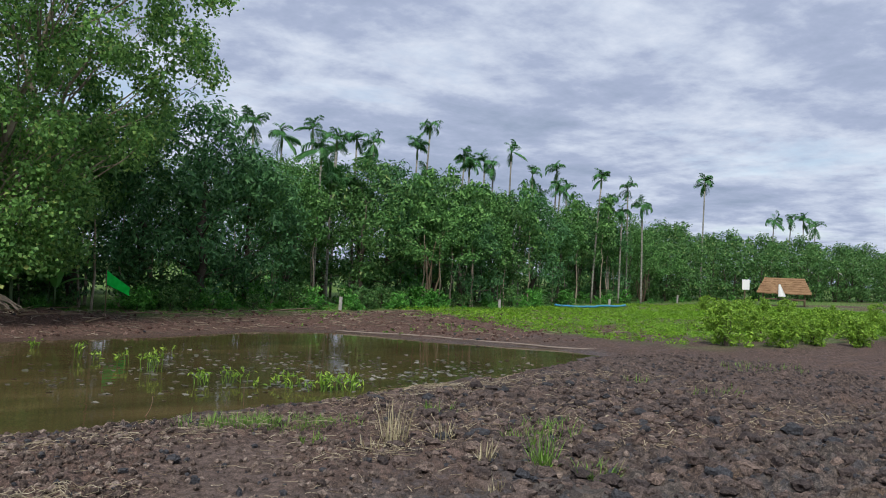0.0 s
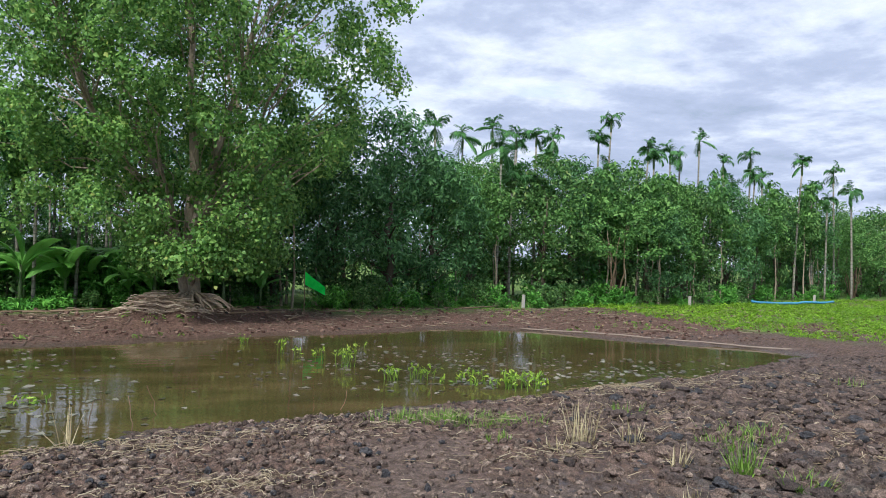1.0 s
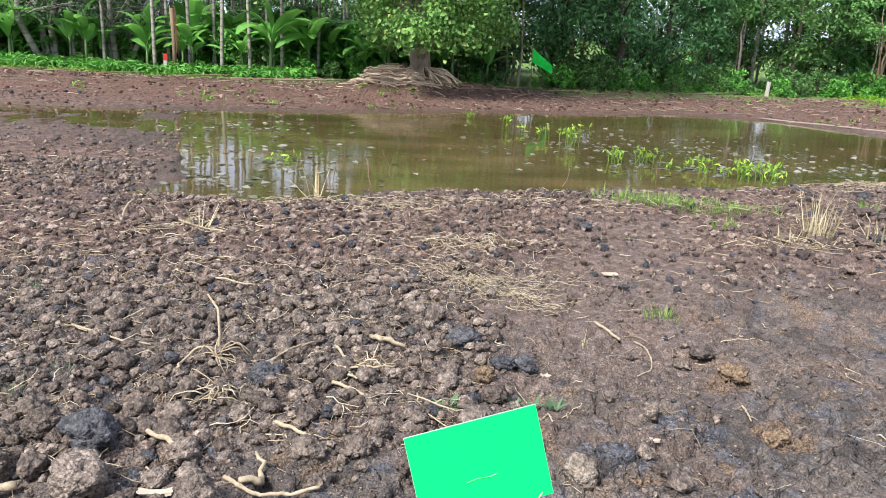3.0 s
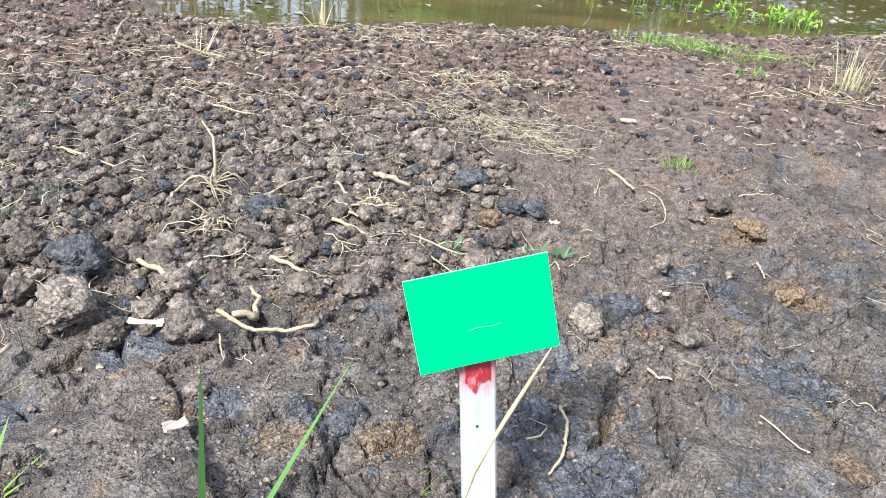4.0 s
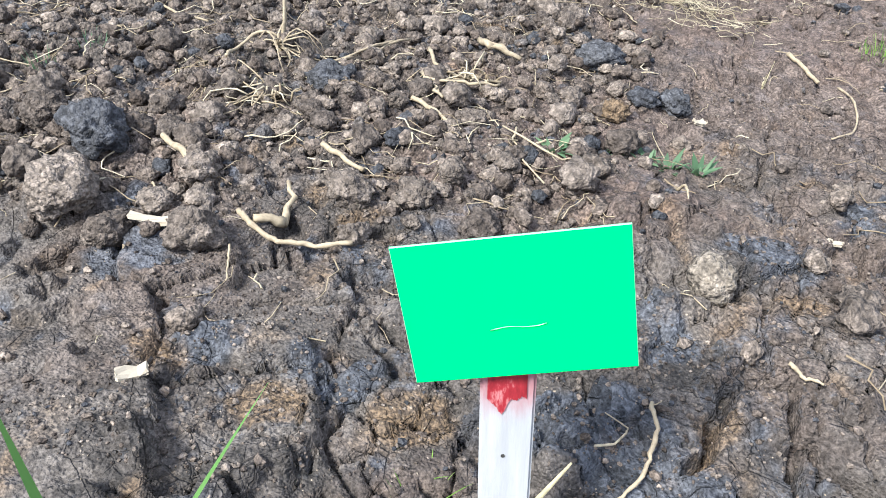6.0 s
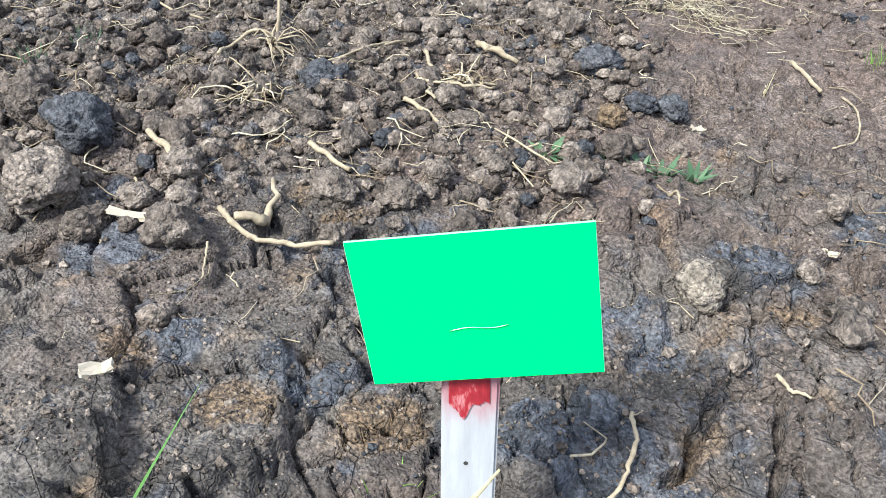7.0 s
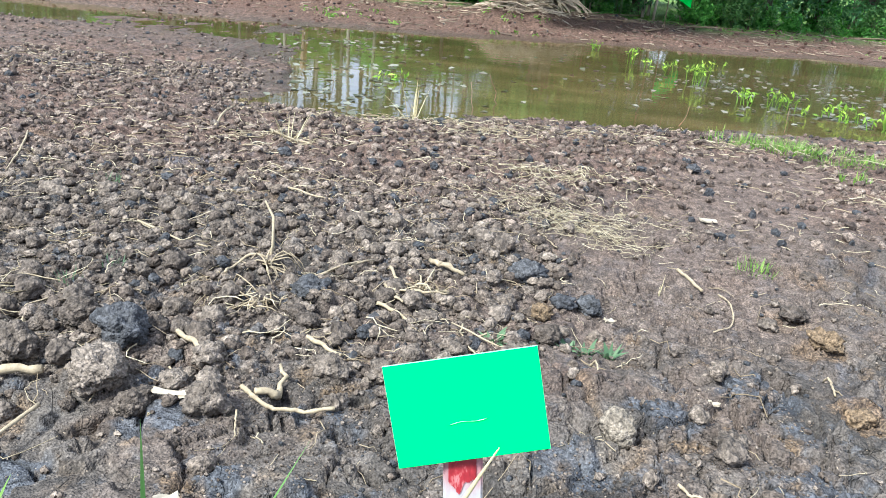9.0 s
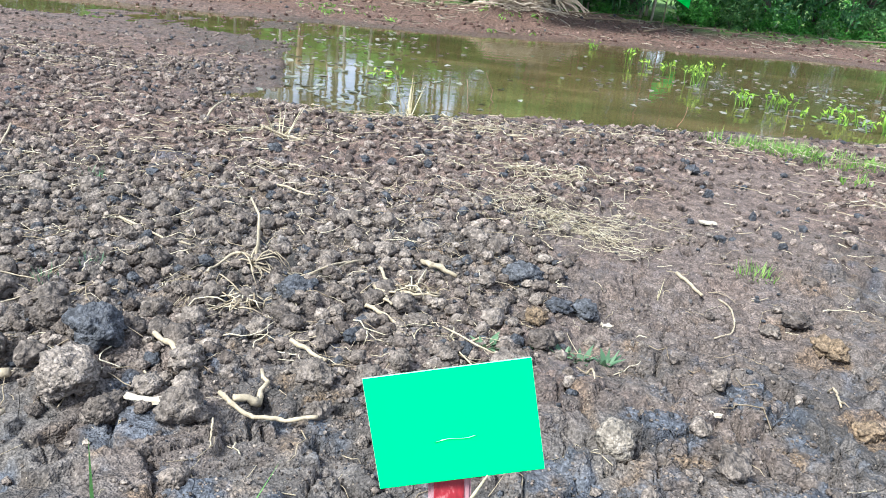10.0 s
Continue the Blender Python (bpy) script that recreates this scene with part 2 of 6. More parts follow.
def bark_material(name, low, high, stretch=(6, 6, 1.2), rings=False):
    m = Nodes(name, 0.9, 0.2)
    big, fine = m.noise(2.0, 5, 0.65), m.noise(7, 7, 0.7, stretch)
    c = m.mix(0.6, m.ramp(big, (0.3, low), (0.7, high)), m.ramp(fine, (0.3, (0.25, 0.25, 0.24)), (0.72, (0.75, 0.75, 0.72))), "OVERLAY")
    if rings:
        w = m.node("ShaderNodeTexWave", Scale=1.6, Distortion=0.8, Detail=2.0)
        w.bands_direction = "Z"
        m.link(m.where(), w.inputs["Vector"])
        c = m.mix(m.math("MULTIPLY", m.mask(w.outputs["Fac"], 0.85, 0.97), 0.55), c, (0.07, 0.065, 0.05))
        c = m.mix(m.math("MULTIPLY", m.mask(m.noise(3.3, 4), 0.55, 0.7), 0.6), c, (0.10, 0.11, 0.07))
    m.colour(c)
    m.bump(fine, 0.6, 0.02)
    return m.mat


def straw_material(name="dry_straw", a=(0.17, 0.125, 0.08), b=(0.31, 0.25, 0.17), c=(0.46, 0.40, 0.29)):
    m = Nodes(name, 0.7, 0.3)
    tone = m.ramp(m.island(), (0.0, a), (0.5, b), (1.0, c))
    worn = m.mix(0.6, tone, m.ramp(m.noise(60, 4), (0.3, (0.25, 0.24, 0.22)), (0.7, (0.72, 0.71, 0.68))), "OVERLAY")
    m.colour(worn)
    m.bump(m.noise(160, 3), 0.4, 0.003)
    return m.mat


def plain_material(name, col, rough=0.6, spec=0.4, wear=0.25, scale=9.0, worn=(0.5, 0.45, 0.38)):
    m = Nodes(name, rough, spec)
    c = m.mix(m.math("MULTIPLY", m.mask(m.noise(scale, 6, 0.65), 0.52, 0.75), wear), col, worn)
    m.colour(c)
    m.bump(m.noise(scale * 8, 4), 0.15, 0.003)
    return m.mat


def water_material():
    m = Nodes("pond_water", 0.03, 0.5)
    m.bsdf.inputs["IOR"].default_value = 1.33
    silt = m.ramp(m.noise(0.45, 4, 0.55, (1, 3.2, 1)), (0.35, (0.050, 0.042, 0.016)), (0.55, (0.078, 0.059, 0.024)), (0.75, (0.125, 0.088, 0.040)))
    m.colour(silt)
    ripple = m.noise(2.2, 3, 0.5, (1, 2.4, 1))
    fine = m.noise(17, 3, 0.5, (1, 1.8, 1))
    m.bump(m.math("ADD", ripple, m.math("MULTIPLY", fine, 0.06)), 0.06, 0.05)
    return m.mat


M_SOIL, M_WATER = soil_material(), water_material()
M_CLOD = clod_material("earth_clod", (0.060, 0.047, 0.040), (0.112, 0.089, 0.075), (0.195, 0.160, 0.135), 0.10)
M_FIELD_CLOD = clod_material("field_earth", (0.045, 0.034, 0.030), (0.115, 0.087, 0.073), (0.225, 0.178, 0.150), 0.10)
M_LONE_CLOD = clod_material("crusted_earth", (0.072, 0.058, 0.050), (0.108, 0.088, 0.075), (0.155, 0.127, 0.108), 0.0, True)
M_DARK_CLOD = clod_material("dark_clay", (0.030, 0.031, 0.036), (0.045, 0.046, 0.053), (0.07, 0.07, 0.076), 0.0, True)
M_PLOUGHED = clod_material("ploughed_clay", (0.040, 0.032, 0.031), (0.082, 0.063, 0.057), (0.165, 0.122, 0.102), 0.12)
M_OCHRE_CLOD = clod_material("ochre_clay", (0.125, 0.088, 0.056), (0.145, 0.102, 0.066), (0.165, 0.118, 0.078), 0.0, True)
M_PALE_CLOD = clod_material("pale_earth", (0.135, 0.112, 0.091), (0.16, 0.134, 0.109), (0.18, 0.152, 0.125), 0.0, True)
M_STRAW = straw_material()
M_ROOT = straw_material("pale_root", (0.20, 0.15, 0.095), (0.275, 0.22, 0.15), (0.35, 0.29, 0.21))
M_DRYGRASS = straw_material("dry_grass", (0.20, 0.165, 0.09), (0.33, 0.285, 0.17), (0.44, 0.40, 0.27))
M_FIG = leaf_material("fig_leaf", (0.066, 0.158, 0.046), (0.170, 0.345, 0.092), (0.30, 0.50, 0.14), 0.40, (0.40, 0.46, 0.14), 0.46)
M_MANGO = leaf_material("mango_leaf", (0.040, 0.110, 0.046), (0.075, 0.195, 0.072), (0.145, 0.310, 0.115), 0.45)
M_ACACIA = leaf_material("feathery_leaf", (0.048, 0.132, 0.038), (0.095, 0.225, 0.058), (0.175, 0.340, 0.095), 0.55)
M_MIXED = leaf_material("broad_leaf", (0.044, 0.112, 0.036), (0.088, 0.200, 0.058), (0.165, 0.310, 0.094), 0.5, (0.269, 0.337, 0.124))
M_GREY_LEAF = leaf_material("greyish_leaf", (0.05, 0.10, 0.05), (0.085, 0.15, 0.075), (0.13, 0.20, 0.11), 0.6)
M_PALM = leaf_material("palm_leaflet", (0.040, 0.120, 0.043), (0.072, 0.205, 0.062), (0.125, 0.295, 0.098), 0.45)
M_BANANA = leaf_material("banana_leaf", (0.10, 0.27, 0.058), (0.15, 0.38, 0.08), (0.22, 0.48, 0.11), 0.4, None, 0.42)
M_SHRUB = leaf_material("undergrowth_leaf", (0.047, 0.174, 0.031), (0.095, 0.296, 0.049), (0.169, 0.420, 0.080), 0.5)
M_BUSH = leaf_material("young_bush_leaf", (0.111, 0.219, 0.026), (0.202, 0.350, 0.042), (0.325, 0.488, 0.072), 0.45)
M_WEED = leaf_material("weed_leaf", (0.055, 0.105, 0.055), (0.09, 0.155, 0.085), (0.13, 0.20, 0.11), 0.5)
M_LONG = leaf_material("long_grass", (0.10, 0.22, 0.06), (0.12, 0.25, 0.07), (0.14, 0.28, 0.08), 0.45)
M_GRASS = leaf_material("green_grass", (0.085, 0.175, 0.028), (0.14, 0.265, 0.042), (0.21, 0.34, 0.07), 0.5, (0.30, 0.27, 0.11))
M_FIELD = leaf_material("field_grass", (0.111, 0.237, 0.019), (0.176, 0.344, 0.026), (0.260, 0.450, 0.042), 0.5)
M_PADS = leaf_material("floating_leaf", (0.06, 0.07, 0.04), (0.14, 0.14, 0.11), (0.26, 0.26, 0.22), 0.45)
M_BARK = bark_material("fig_bark", (0.22, 0.175, 0.13), (0.42, 0.35, 0.275))
M_DARK_BARK = bark_material("dark_bark", (0.045, 0.036, 0.028), (0.12, 0.098, 0.078))
M_PALM_BARK = bark_material("palm_trunk", (0.15, 0.14, 0.115), (0.33, 0.32, 0.28), (4, 4, 2), True)
M_SHAFT = plain_material("crownshaft_green", (0.075, 0.13, 0.04), 0.45, 0.4, 0.3, 5)
M_WOOD = plain_material("weathered_wood", (0.16, 0.115, 0.075), 0.85, 0.2, 0.6, 6, (0.28, 0.24, 0.19))
M_CHIP = plain_material("pale_chip", (0.31, 0.265, 0.205), 0.7, 0.3, 0.4, 40, (0.38, 0.26, 0.13))


# ---- mesh tools ----
rng = np.random.default_rng(7)


def build_mesh(name, verts, faces, material, smooth=True):
    """A mesh from an array of vertices and arrays of faces, each of one size."""
    me = bpy.data.meshes.new(name)
    verts = np.asarray(verts, dtype=np.float32)
    faces = [np.asarray(f, dtype=np.int32) for f in faces if len(f)]
    me.vertices.add(len(verts))
    me.vertices.foreach_set("co", verts.ravel())
    loops = np.concatenate([f.ravel() for f in faces])
    sizes = np.concatenate([np.full(len(f), f.shape[1], dtype=np.int32) for f in faces])
    me.loops.add(len(loops))
    me.loops.foreach_set("vertex_index", loops)
    me.polygons.add(len(sizes))
    me.polygons.foreach_set("loop_start", np.concatenate(([0], np.cumsum(sizes)[:-1])).astype(np.int32))
    me.polygons.foreach_set("use_smooth", np.full(len(sizes), smooth))
    me.materials.append(material)
    me.update(calc_edges=True)
    me.validate()
    return me


class Geo:
    """Gathers vertices and faces for one mesh."""

    def __init__(self):
        self.v, self.f, self.n = [], {}, 0

    def add(self, verts, *faces):
        for f in faces:
            f = np.asarray(f)
            self.f.setdefault(f.shape[1], []).append(f + self.n)
        self.v.append(np.asarray(verts, dtype=float))
        self.n += len(verts)

    def mesh(self, name, material, smooth=True):
        return build_mesh(name, np.concatenate(self.v), [np.concatenate(f) for f in self.f.values()], material, smooth)


def part(name, mesh, parent, label="", m=None):
    ob = new(name, mesh)
    ob.parent = parent
    if m is not None:
        ob.matrix_basis = m
    return tagged(ob, label) if label else ob


def holder(name, label, category, group="", m=None):
    ob = new(name)
    ob.empty_display_size = 0.2
    if m is not None:
        ob.matrix_basis = m
    return tagged(ob, label, category, group)


def thing(name, mesh, label, category, group="", kind="", m=None):
    ob = new(name, mesh)
    if m is not None:
        ob.matrix_basis = m
    return tagged(ob, label, category, group, kind)


def placed(x, y, z, turn=0.0, size=1.0, lean=0.0, lean_y=0.0):
    return pose(x, y, z, lean, lean_y, turn) @ Matrix.Scale(size, 4)


def tube(geo, pts, radii, sides=6, closed=True):
    pts = np.asarray(pts, dtype=float)
    radii = np.broadcast_to(np.asarray(radii, dtype=float), (len(pts),))
    d = np.gradient(pts, axis=0)
    d /= np.linalg.norm(d, axis=1, keepdims=True) + 1e-9
    ref = np.where(np.abs(d[:, 2:3]) > 0.9, np.array([[1.0, 0, 0]]), np.array([[0, 0, 1.0]]))
    u = np.cross(d, ref)
    u /= np.linalg.norm(u, axis=1, keepdims=True) + 1e-9
    for i in range(1, len(u)):
        u[i] -= d[i] * np.dot(u[i - 1] * 0 + u[i], d[i])
        if np.dot(u[i], u[i - 1]) < 0:
            u[i] = -u[i]
    w = np.cross(d, u)
    a = np.linspace(0, 2 * np.pi, sides, endpoint=False)
    ring = pts[:, None] + radii[:, None, None] * (np.cos(a)[None, :, None] * u[:, None] + np.sin(a)[None, :, None] * w[:, None])
    k = len(pts)
    i, j = np.meshgrid(np.arange(k - 1), np.arange(sides), indexing="ij")
    n = (j + 1) % sides
    quads = np.stack([i * sides + j, i * sides + n, (i + 1) * sides + n, (i + 1) * sides + j], -1).reshape(-1, 4)
    caps = [quads]
    verts = ring.reshape(-1, 3)
    if closed:
        verts = np.concatenate([verts, pts[:1], pts[-1:]])
        j = np.arange(sides)
        n = (j + 1) % sides
        caps.append(np.concatenate([np.stack([n, j, np.full(sides, k * sides)], -1),
                                    np.stack([(k - 1) * sides + j, (k - 1) * sides + n, np.full(sides, k * sides + 1)], -1)]))
    geo.add(verts, *caps)


def wander(a, b, bend, count, gen):
    """Points from a to b on a crooked line."""
    a, b = np.asarray(a, float), np.asarray(b, float)
    t = np.linspace(0, 1, count)[:, None]
    span = np.linalg.norm(b - a)
    off = gen.normal(0, 1, (count, 3)) * bend * span * np.sin(np.pi * t) * 0.6
    arc = gen.normal(0, 1, 3) * bend * span
    return a + (b - a) * t + off * 0.5 + arc * np.sin(np.pi * t)


def leaves(geo, centres, normals, length, width, gen, droop=0.0, fold=0.25, pointed=0.55):
    """Folded leaf blades, one island each."""
    n = len(centres)
    size = gen.uniform(0.65, 1.25, n)
    normals = normals / (np.linalg.norm(normals, axis=1, keepdims=True) + 1e-9)
    along = gen.normal(0, 1, (n, 3))
    along[:, 2] -= droop
    along -= normals * np.sum(along * normals, axis=1, keepdims=True)
    along /= np.linalg.norm(along, axis=1, keepdims=True) + 1e-9
    side = np.cross(normals, along)
    L, W = (length * size)[:, None], (width * size)[:, None]
    base, tip = centres - along * L * 0.5, centres + along * L * 0.5 - normals * L * 0.12
    mid = centres - along * L * (pointed - 0.5)
    v = np.stack([base, mid + side * W * 0.5 + normals * W * fold, tip, mid - side * W * 0.5 + normals * W * fold], 1).reshape(-1, 3)
    k = np.arange(n)[:, None] * 4
    geo.add(v, np.concatenate([k + [0, 2, 1], k + [0, 3, 2]]))


def clumps(geo, points, radius, per, length, width, gen, up=0.6, droop=0.3, flat=0.75):
    """Leaves in loose bunches about the given points."""
    points = np.repeat(np.asarray(points), per, axis=0)
    n = len(points)
    d = gen.normal(0, 1, (n, 3))
    d /= np.linalg.norm(d, axis=1, keepdims=True)
    r = radius * gen.uniform(0.15, 1.0, n)[:, None] ** 0.6 * gen.uniform(0.7, 1.25, n)[:, None]
    d2 = d * [1, 1, flat]
    normal = d * 0.8 + [0, 0, up] + gen.normal(0, 0.45, (n, 3))
    leaves(geo, points + d2 * r, normal, length, width, gen, droop)


# ---- noise for the ground ----
def lattice(ix, iy, seed):
    h = (ix.astype(np.int64) * 374761393 + iy.astype(np.int64) * 668265263 + seed * 1442695041) & 0x7FFFFFFF
    h = ((h ^ (h >> 13)) * 1274126177) & 0x7FFFFFFF
    return ((h ^ (h >> 16)) & 0xFFFFFF) / float(0x1000000)


def value_noise(x, y, seed):
    ix, iy = np.floor(x), np.floor(y)
    fx, fy = x - ix, y - iy
    fx, fy = fx * fx * (3 - 2 * fx), fy * fy * (3 - 2 * fy)
    a, b = lattice(ix, iy, seed), lattice(ix + 1, iy, seed)
    c, d = lattice(ix, iy + 1, seed), lattice(ix + 1, iy + 1, seed)
    return (a * (1 - fx) + b * fx) * (1 - fy) + (c * (1 - fx) + d * fx) * fy


def fractal(x, y, scale, octaves, seed):
    total, amp, norm = 0.0, 1.0, 0.0
    for k in range(octaves):
        total = total + amp * (value_noise(x * scale * 2 ** k + 17.3 * k, y * scale * 2 ** k - 9.1 * k, seed + k) - 0.5)
        norm += amp
        amp *= 0.5
    return total / norm * 2


def cells(x, y, scale, seed):
    """Distances to the nearest and second nearest seed point, and the nearest one's chance."""
    x, y = x * scale, y * scale
    ix, iy = np.floor(x), np.floor(y)
    f1, f2, cid = np.full(x.shape, 9.0), np.full(x.shape, 9.0), np.zeros(x.shape)
    for ox in (-1, 0, 1):
        for oy in (-1, 0, 1):
            jx, jy = ix + ox, iy + oy
            px, py = jx + lattice(jx, jy, seed), jy + lattice(jx, jy, seed + 101)
            d = np.hypot(px - x, py - y)
            near = d < f1
            f2 = np.where(near, f1, np.minimum(f2, d))
            cid = np.where(near, lattice(jx, jy, seed + 202), cid)
            f1 = np.where(near, d, f1)
    return f1, f2, cid


def ease(v, lo, hi):
    t = np.clip((v - lo) / (hi - lo), 0, 1)
    return t * t * (3 - 2 * t)


# ---- ground ----
WATER_Z = -0.13
POND = np.array([(-2.25, 6.85), (-0.6, 6.6), (0.6, 7.3), (3.3, 7.75), (5.0, 8.15), (7.0, 8.9), (10.0, 10.15), (11.9, 11.1),
                 (11.4, 12.6), (9.9, 14.5), (8.7, 16.9), (6.6, 17.45), (4.3, 16.4), (1.5, 15.75), (-1.7, 14.4), (-3.1, 14.2),
                 (-3.0, 12.2), (-2.75, 9.6)])


def shore_distance(x, y):
    """Metres from the pond's edge, negative inside."""
    best, inside = np.full(x.shape, 1e9), np.zeros(x.shape, bool)
    for (ax, ay), (bx, by) in zip(POND, np.roll(POND, -1, axis=0)):
        ex, ey = bx - ax, by - ay
        t = np.clip(((x - ax) * ex + (y - ay) * ey) / (ex * ex + ey * ey), 0, 1)
        best = np.minimum(best, np.hypot(x - ax - t * ex, y - ay - t * ey))
        cross = ((ay > y) != (by > y)) & (x < ex * (y - ay) / (ey + 1e-12) + ax)
        inside ^= cross
    return np.where(inside, -best, best)


def tree_line(x):
    """How far off the wood begins, across the field."""
    return np.where(x < 4, 20.2 + 0.03 * (x + 6), np.where(x < 20, 20.5 + (x - 4) * 0.22, np.where(x < 50, 24.0 + (x - 20) * 0.42, 36.6 + (x - 50) * 0.12)))


def regions(x, y):
    wobble = fractal(x, y, 0.8, 4, 40)
    smooth = ease(1.72 + 0.35 * wobble - 0.10 * (x < -0.6) - y, -0.12, 0.12)
    smooth = np.maximum(smooth, ease(x - 0.42 - 0.16 * np.maximum(y - 2.2, 0) + 0.4 * wobble, -0.12, 0.12) * ease(4.4 + wobble - y, -0.5, 0.5) * ease(4.2 - x, -0.5, 0.8))
    path = ease(1 - np.abs(x - 0.9 - 0.35 * (y - 2.5)) / 0.8 + wobble * 0.6, 0.1, 0.8) * ease(y, 2.2, 2.8) * ease(6.6 - y, 0, 1)
    plough = ease(x - 3.4 - 0.25 * (y - 4) + wobble * 1.2, -0.5, 0.5) * ease(10.2 - y - 0 * x, -0.6, 0.6) * ease(14 - x, 0, 1.5)
    return smooth, path, plough


CRACKS = (((0.48, 1.66), (0.61, 1.72), (0.71, 1.64)), ((0.64, 1.15), (0.66, 1.29), (0.68, 1.41), (0.55, 1.37), (0.46, 1.22)), ((0.66, 1.29), (0.80, 1.20)),
          ((-0.46, 1.46), (-0.36, 1.51), (-0.25, 1.52), (-0.10, 1.44)), ((0.08, 1.22), (-0.01, 1.20), (-0.17, 1.22), (-0.21, 1.06)),
          ((0.92, 1.95), (0.98, 1.70), (1.12, 1.62)), ((-1.0, 1.5), (-0.86, 1.66), (-0.70, 1.68)))
CLAY = ((-0.78, 1.56, 0.13), (0.39, 1.52, 0.12), (0.29, 1.26, 0.15), (-0.51, 1.31, 0.09), (1.10, 1.50, 0.18), (-0.22, 1.30, 0.10), (0.71, 1.84, 0.14), (1.06, 2.09, 0.15), (-1.10, 1.30, 0.15), (-1.85, 4.23, 0.25), (0.45, 1.12, 0.14))
OCHRE = ((1.38, 1.99, 0.13), (1.05, 1.79, 0.07), (0.74, 1.66, 0.06), (-0.06, 1.22, 0.08), (-0.58, 1.25, 0.07), (1.37, 2.78, 0.10), (1.43, 2.55, 0.12), (-0.33, 1.18, 0.08), (0.52, 1.30, 0.05), (1.62, 3.35, 0.15))


def crack_distance(x, y):
    """Metres from the nearest deep crack."""
    best = np.full(x.shape, 9.0)
    for line in CRACKS:
        for (ax, ay), (bx, by) in zip(line, line[1:]):
            ex, ey = bx - ax, by - ay
            t = np.clip(((x - ax) * ex + (y - ay) * ey) / (ex * ex + ey * ey), 0, 1)
            best = np.minimum(best, np.hypot(x - ax - t * ex, y - ay - t * ey))
    return best


def patches(x, y, spots, seed):
    """Ragged spots of another soil."""
    ragged = 0.5 * fractal(x, y, 9, 5, seed)
    total = np.zeros(x.shape)
    for px, py, r in spots:
        total = np.maximum(total, 1.15 - np.hypot(x - px, (y - py) * 1.3) / r)
    return ease(total + ragged, 0.1, 0.35)


def ground_height(x, y, detail=True):
    d = shore_distance(x, y) + 0.34 * fractal(x, y, 0.9, 3, 3) + 0.14 * fractal(x, y, 4.0, 3, 5)
    out = np.maximum(d, 0)
    z = WATER_Z + np.where(d > 0, 0.135 * (1 - np.exp(-out / 2.2)) + 0.012 * ease(out, 0, 0.3), -0.28 * (1 - np.exp(np.minimum(d, 0) / 0.9)))
    bank = ease(y, 14.5, 18.0) * ease(out, 0.0, 3.5)
    z = z + 0.07 * bank + 0.07 * bank * fractal(x, y, 0.5, 3, 8) + 0.09 * bank * np.abs(fractal(x, y, 1.6, 4, 9))
    # the soggy flat beside the pond
    flat = ease(-1.6 - x, 0, 0.8) * ease(y, 6.9, 7.8) * ease(14.6 - y, 0, 0.8)
    level = WATER_Z + 0.012 - 0.075 * ease(y, 10.6, 12.2) + 0.075 * fractal(x * 0.45, y, 0.8, 4, 12) + 0.012 * ease(-5 - x, 0, 3)
    z = np.where(d > 0, z * (1 - flat) + level * flat, z)
    # the root mound of the fig
    mound = np.exp(-(((x - 0.35) / 1.25) ** 2 + ((y - 18.6) / 0.95) ** 2)) + 0.85 * np.exp(-(((x - 2.1) / 1.3) ** 2 + ((y - 19.2) / 0.7) ** 2))
    z = z + 0.22 * mound * (1 + 0.4 * fractal(x, y, 2.5, 3, 30))
    smooth, path, plough = regions(x, y)
    if not detail:
        return z
    far_back = ease(y, 0.45, 0.8)
    base = z
    rough = (1 - smooth) * (1 - 0.75 * path)
    dry = ease(d, 0.0, 0.5)
    far = ease(y, 9, 16)
    lump = np.zeros_like(z)
    for scale, height, seed in ((4.5, 0.030, 50), (9.5, 0.030, 60), (19.0, 0.018, 70)):
        f1, f2, cid = cells(x + 0.05 * fractal(x, y, 5, 2, seed), y + 0.05 * fractal(x, y, 5, 2, seed + 3), scale, seed)
        lump += height * np.clip(1 - (f1 / 0.62) ** 2, 0, 1) * (0.25 + cid)
    z = z + lump * rough * (0.35 + 0.65 * dry) * (1 - 0.5 * far) * (1 + 1.3 * plough)
    # cracked mud: broad flat plates, low broken ledges, a few deep cracks
    wx, wy = fractal(x, y, 6, 5, 80), fractal(x, y, 6, 5, 84)
    f1, f2, cid = cells(x + 0.10 * wx + 0.12 * fractal(x, y, 1.6, 2, 86), y + 0.10 * wy, 2.6, 77)
    g1, g2, gid = cells(x + 0.05 * wx, y + 0.05 * wy, 7.5, 97)
    k1, k2, kid = cells(x + 0.02 * wx, y + 0.02 * wy, 30.0, 107)
    broken = ease(fractal(x, y, 1.8, 4, 130), -0.08, 0.06)
    crumbly = ease(fractal(x, y, 2.6, 4, 140), 0.08, 0.24)
    gaping = ease(fractal(x, y, 1.3, 3, 131), -0.05, 0.12)
    slab = 0.052 * cid - 0.050 * np.clip(1.3 - (f2 - f1) / 0.020, 0, 1) * gaping
    slab += broken * (0.032 * gid - 0.035 * np.clip(1.3 - (g2 - g1) / 0.05, 0, 1))
    slab += 0.012 * crumbly * np.clip(1 - (k1 / 0.6) ** 2, 0, 1) * (0.3 + kid)
    slab -= 0.055 * np.clip(1.3 - crack_distance(x + 0.05 * wx, y + 0.05 * wy) / np.where(x > 0.3, 0.013, 0.008), 0, 1) * np.where(x > 0.3, 1.4, 1.0)
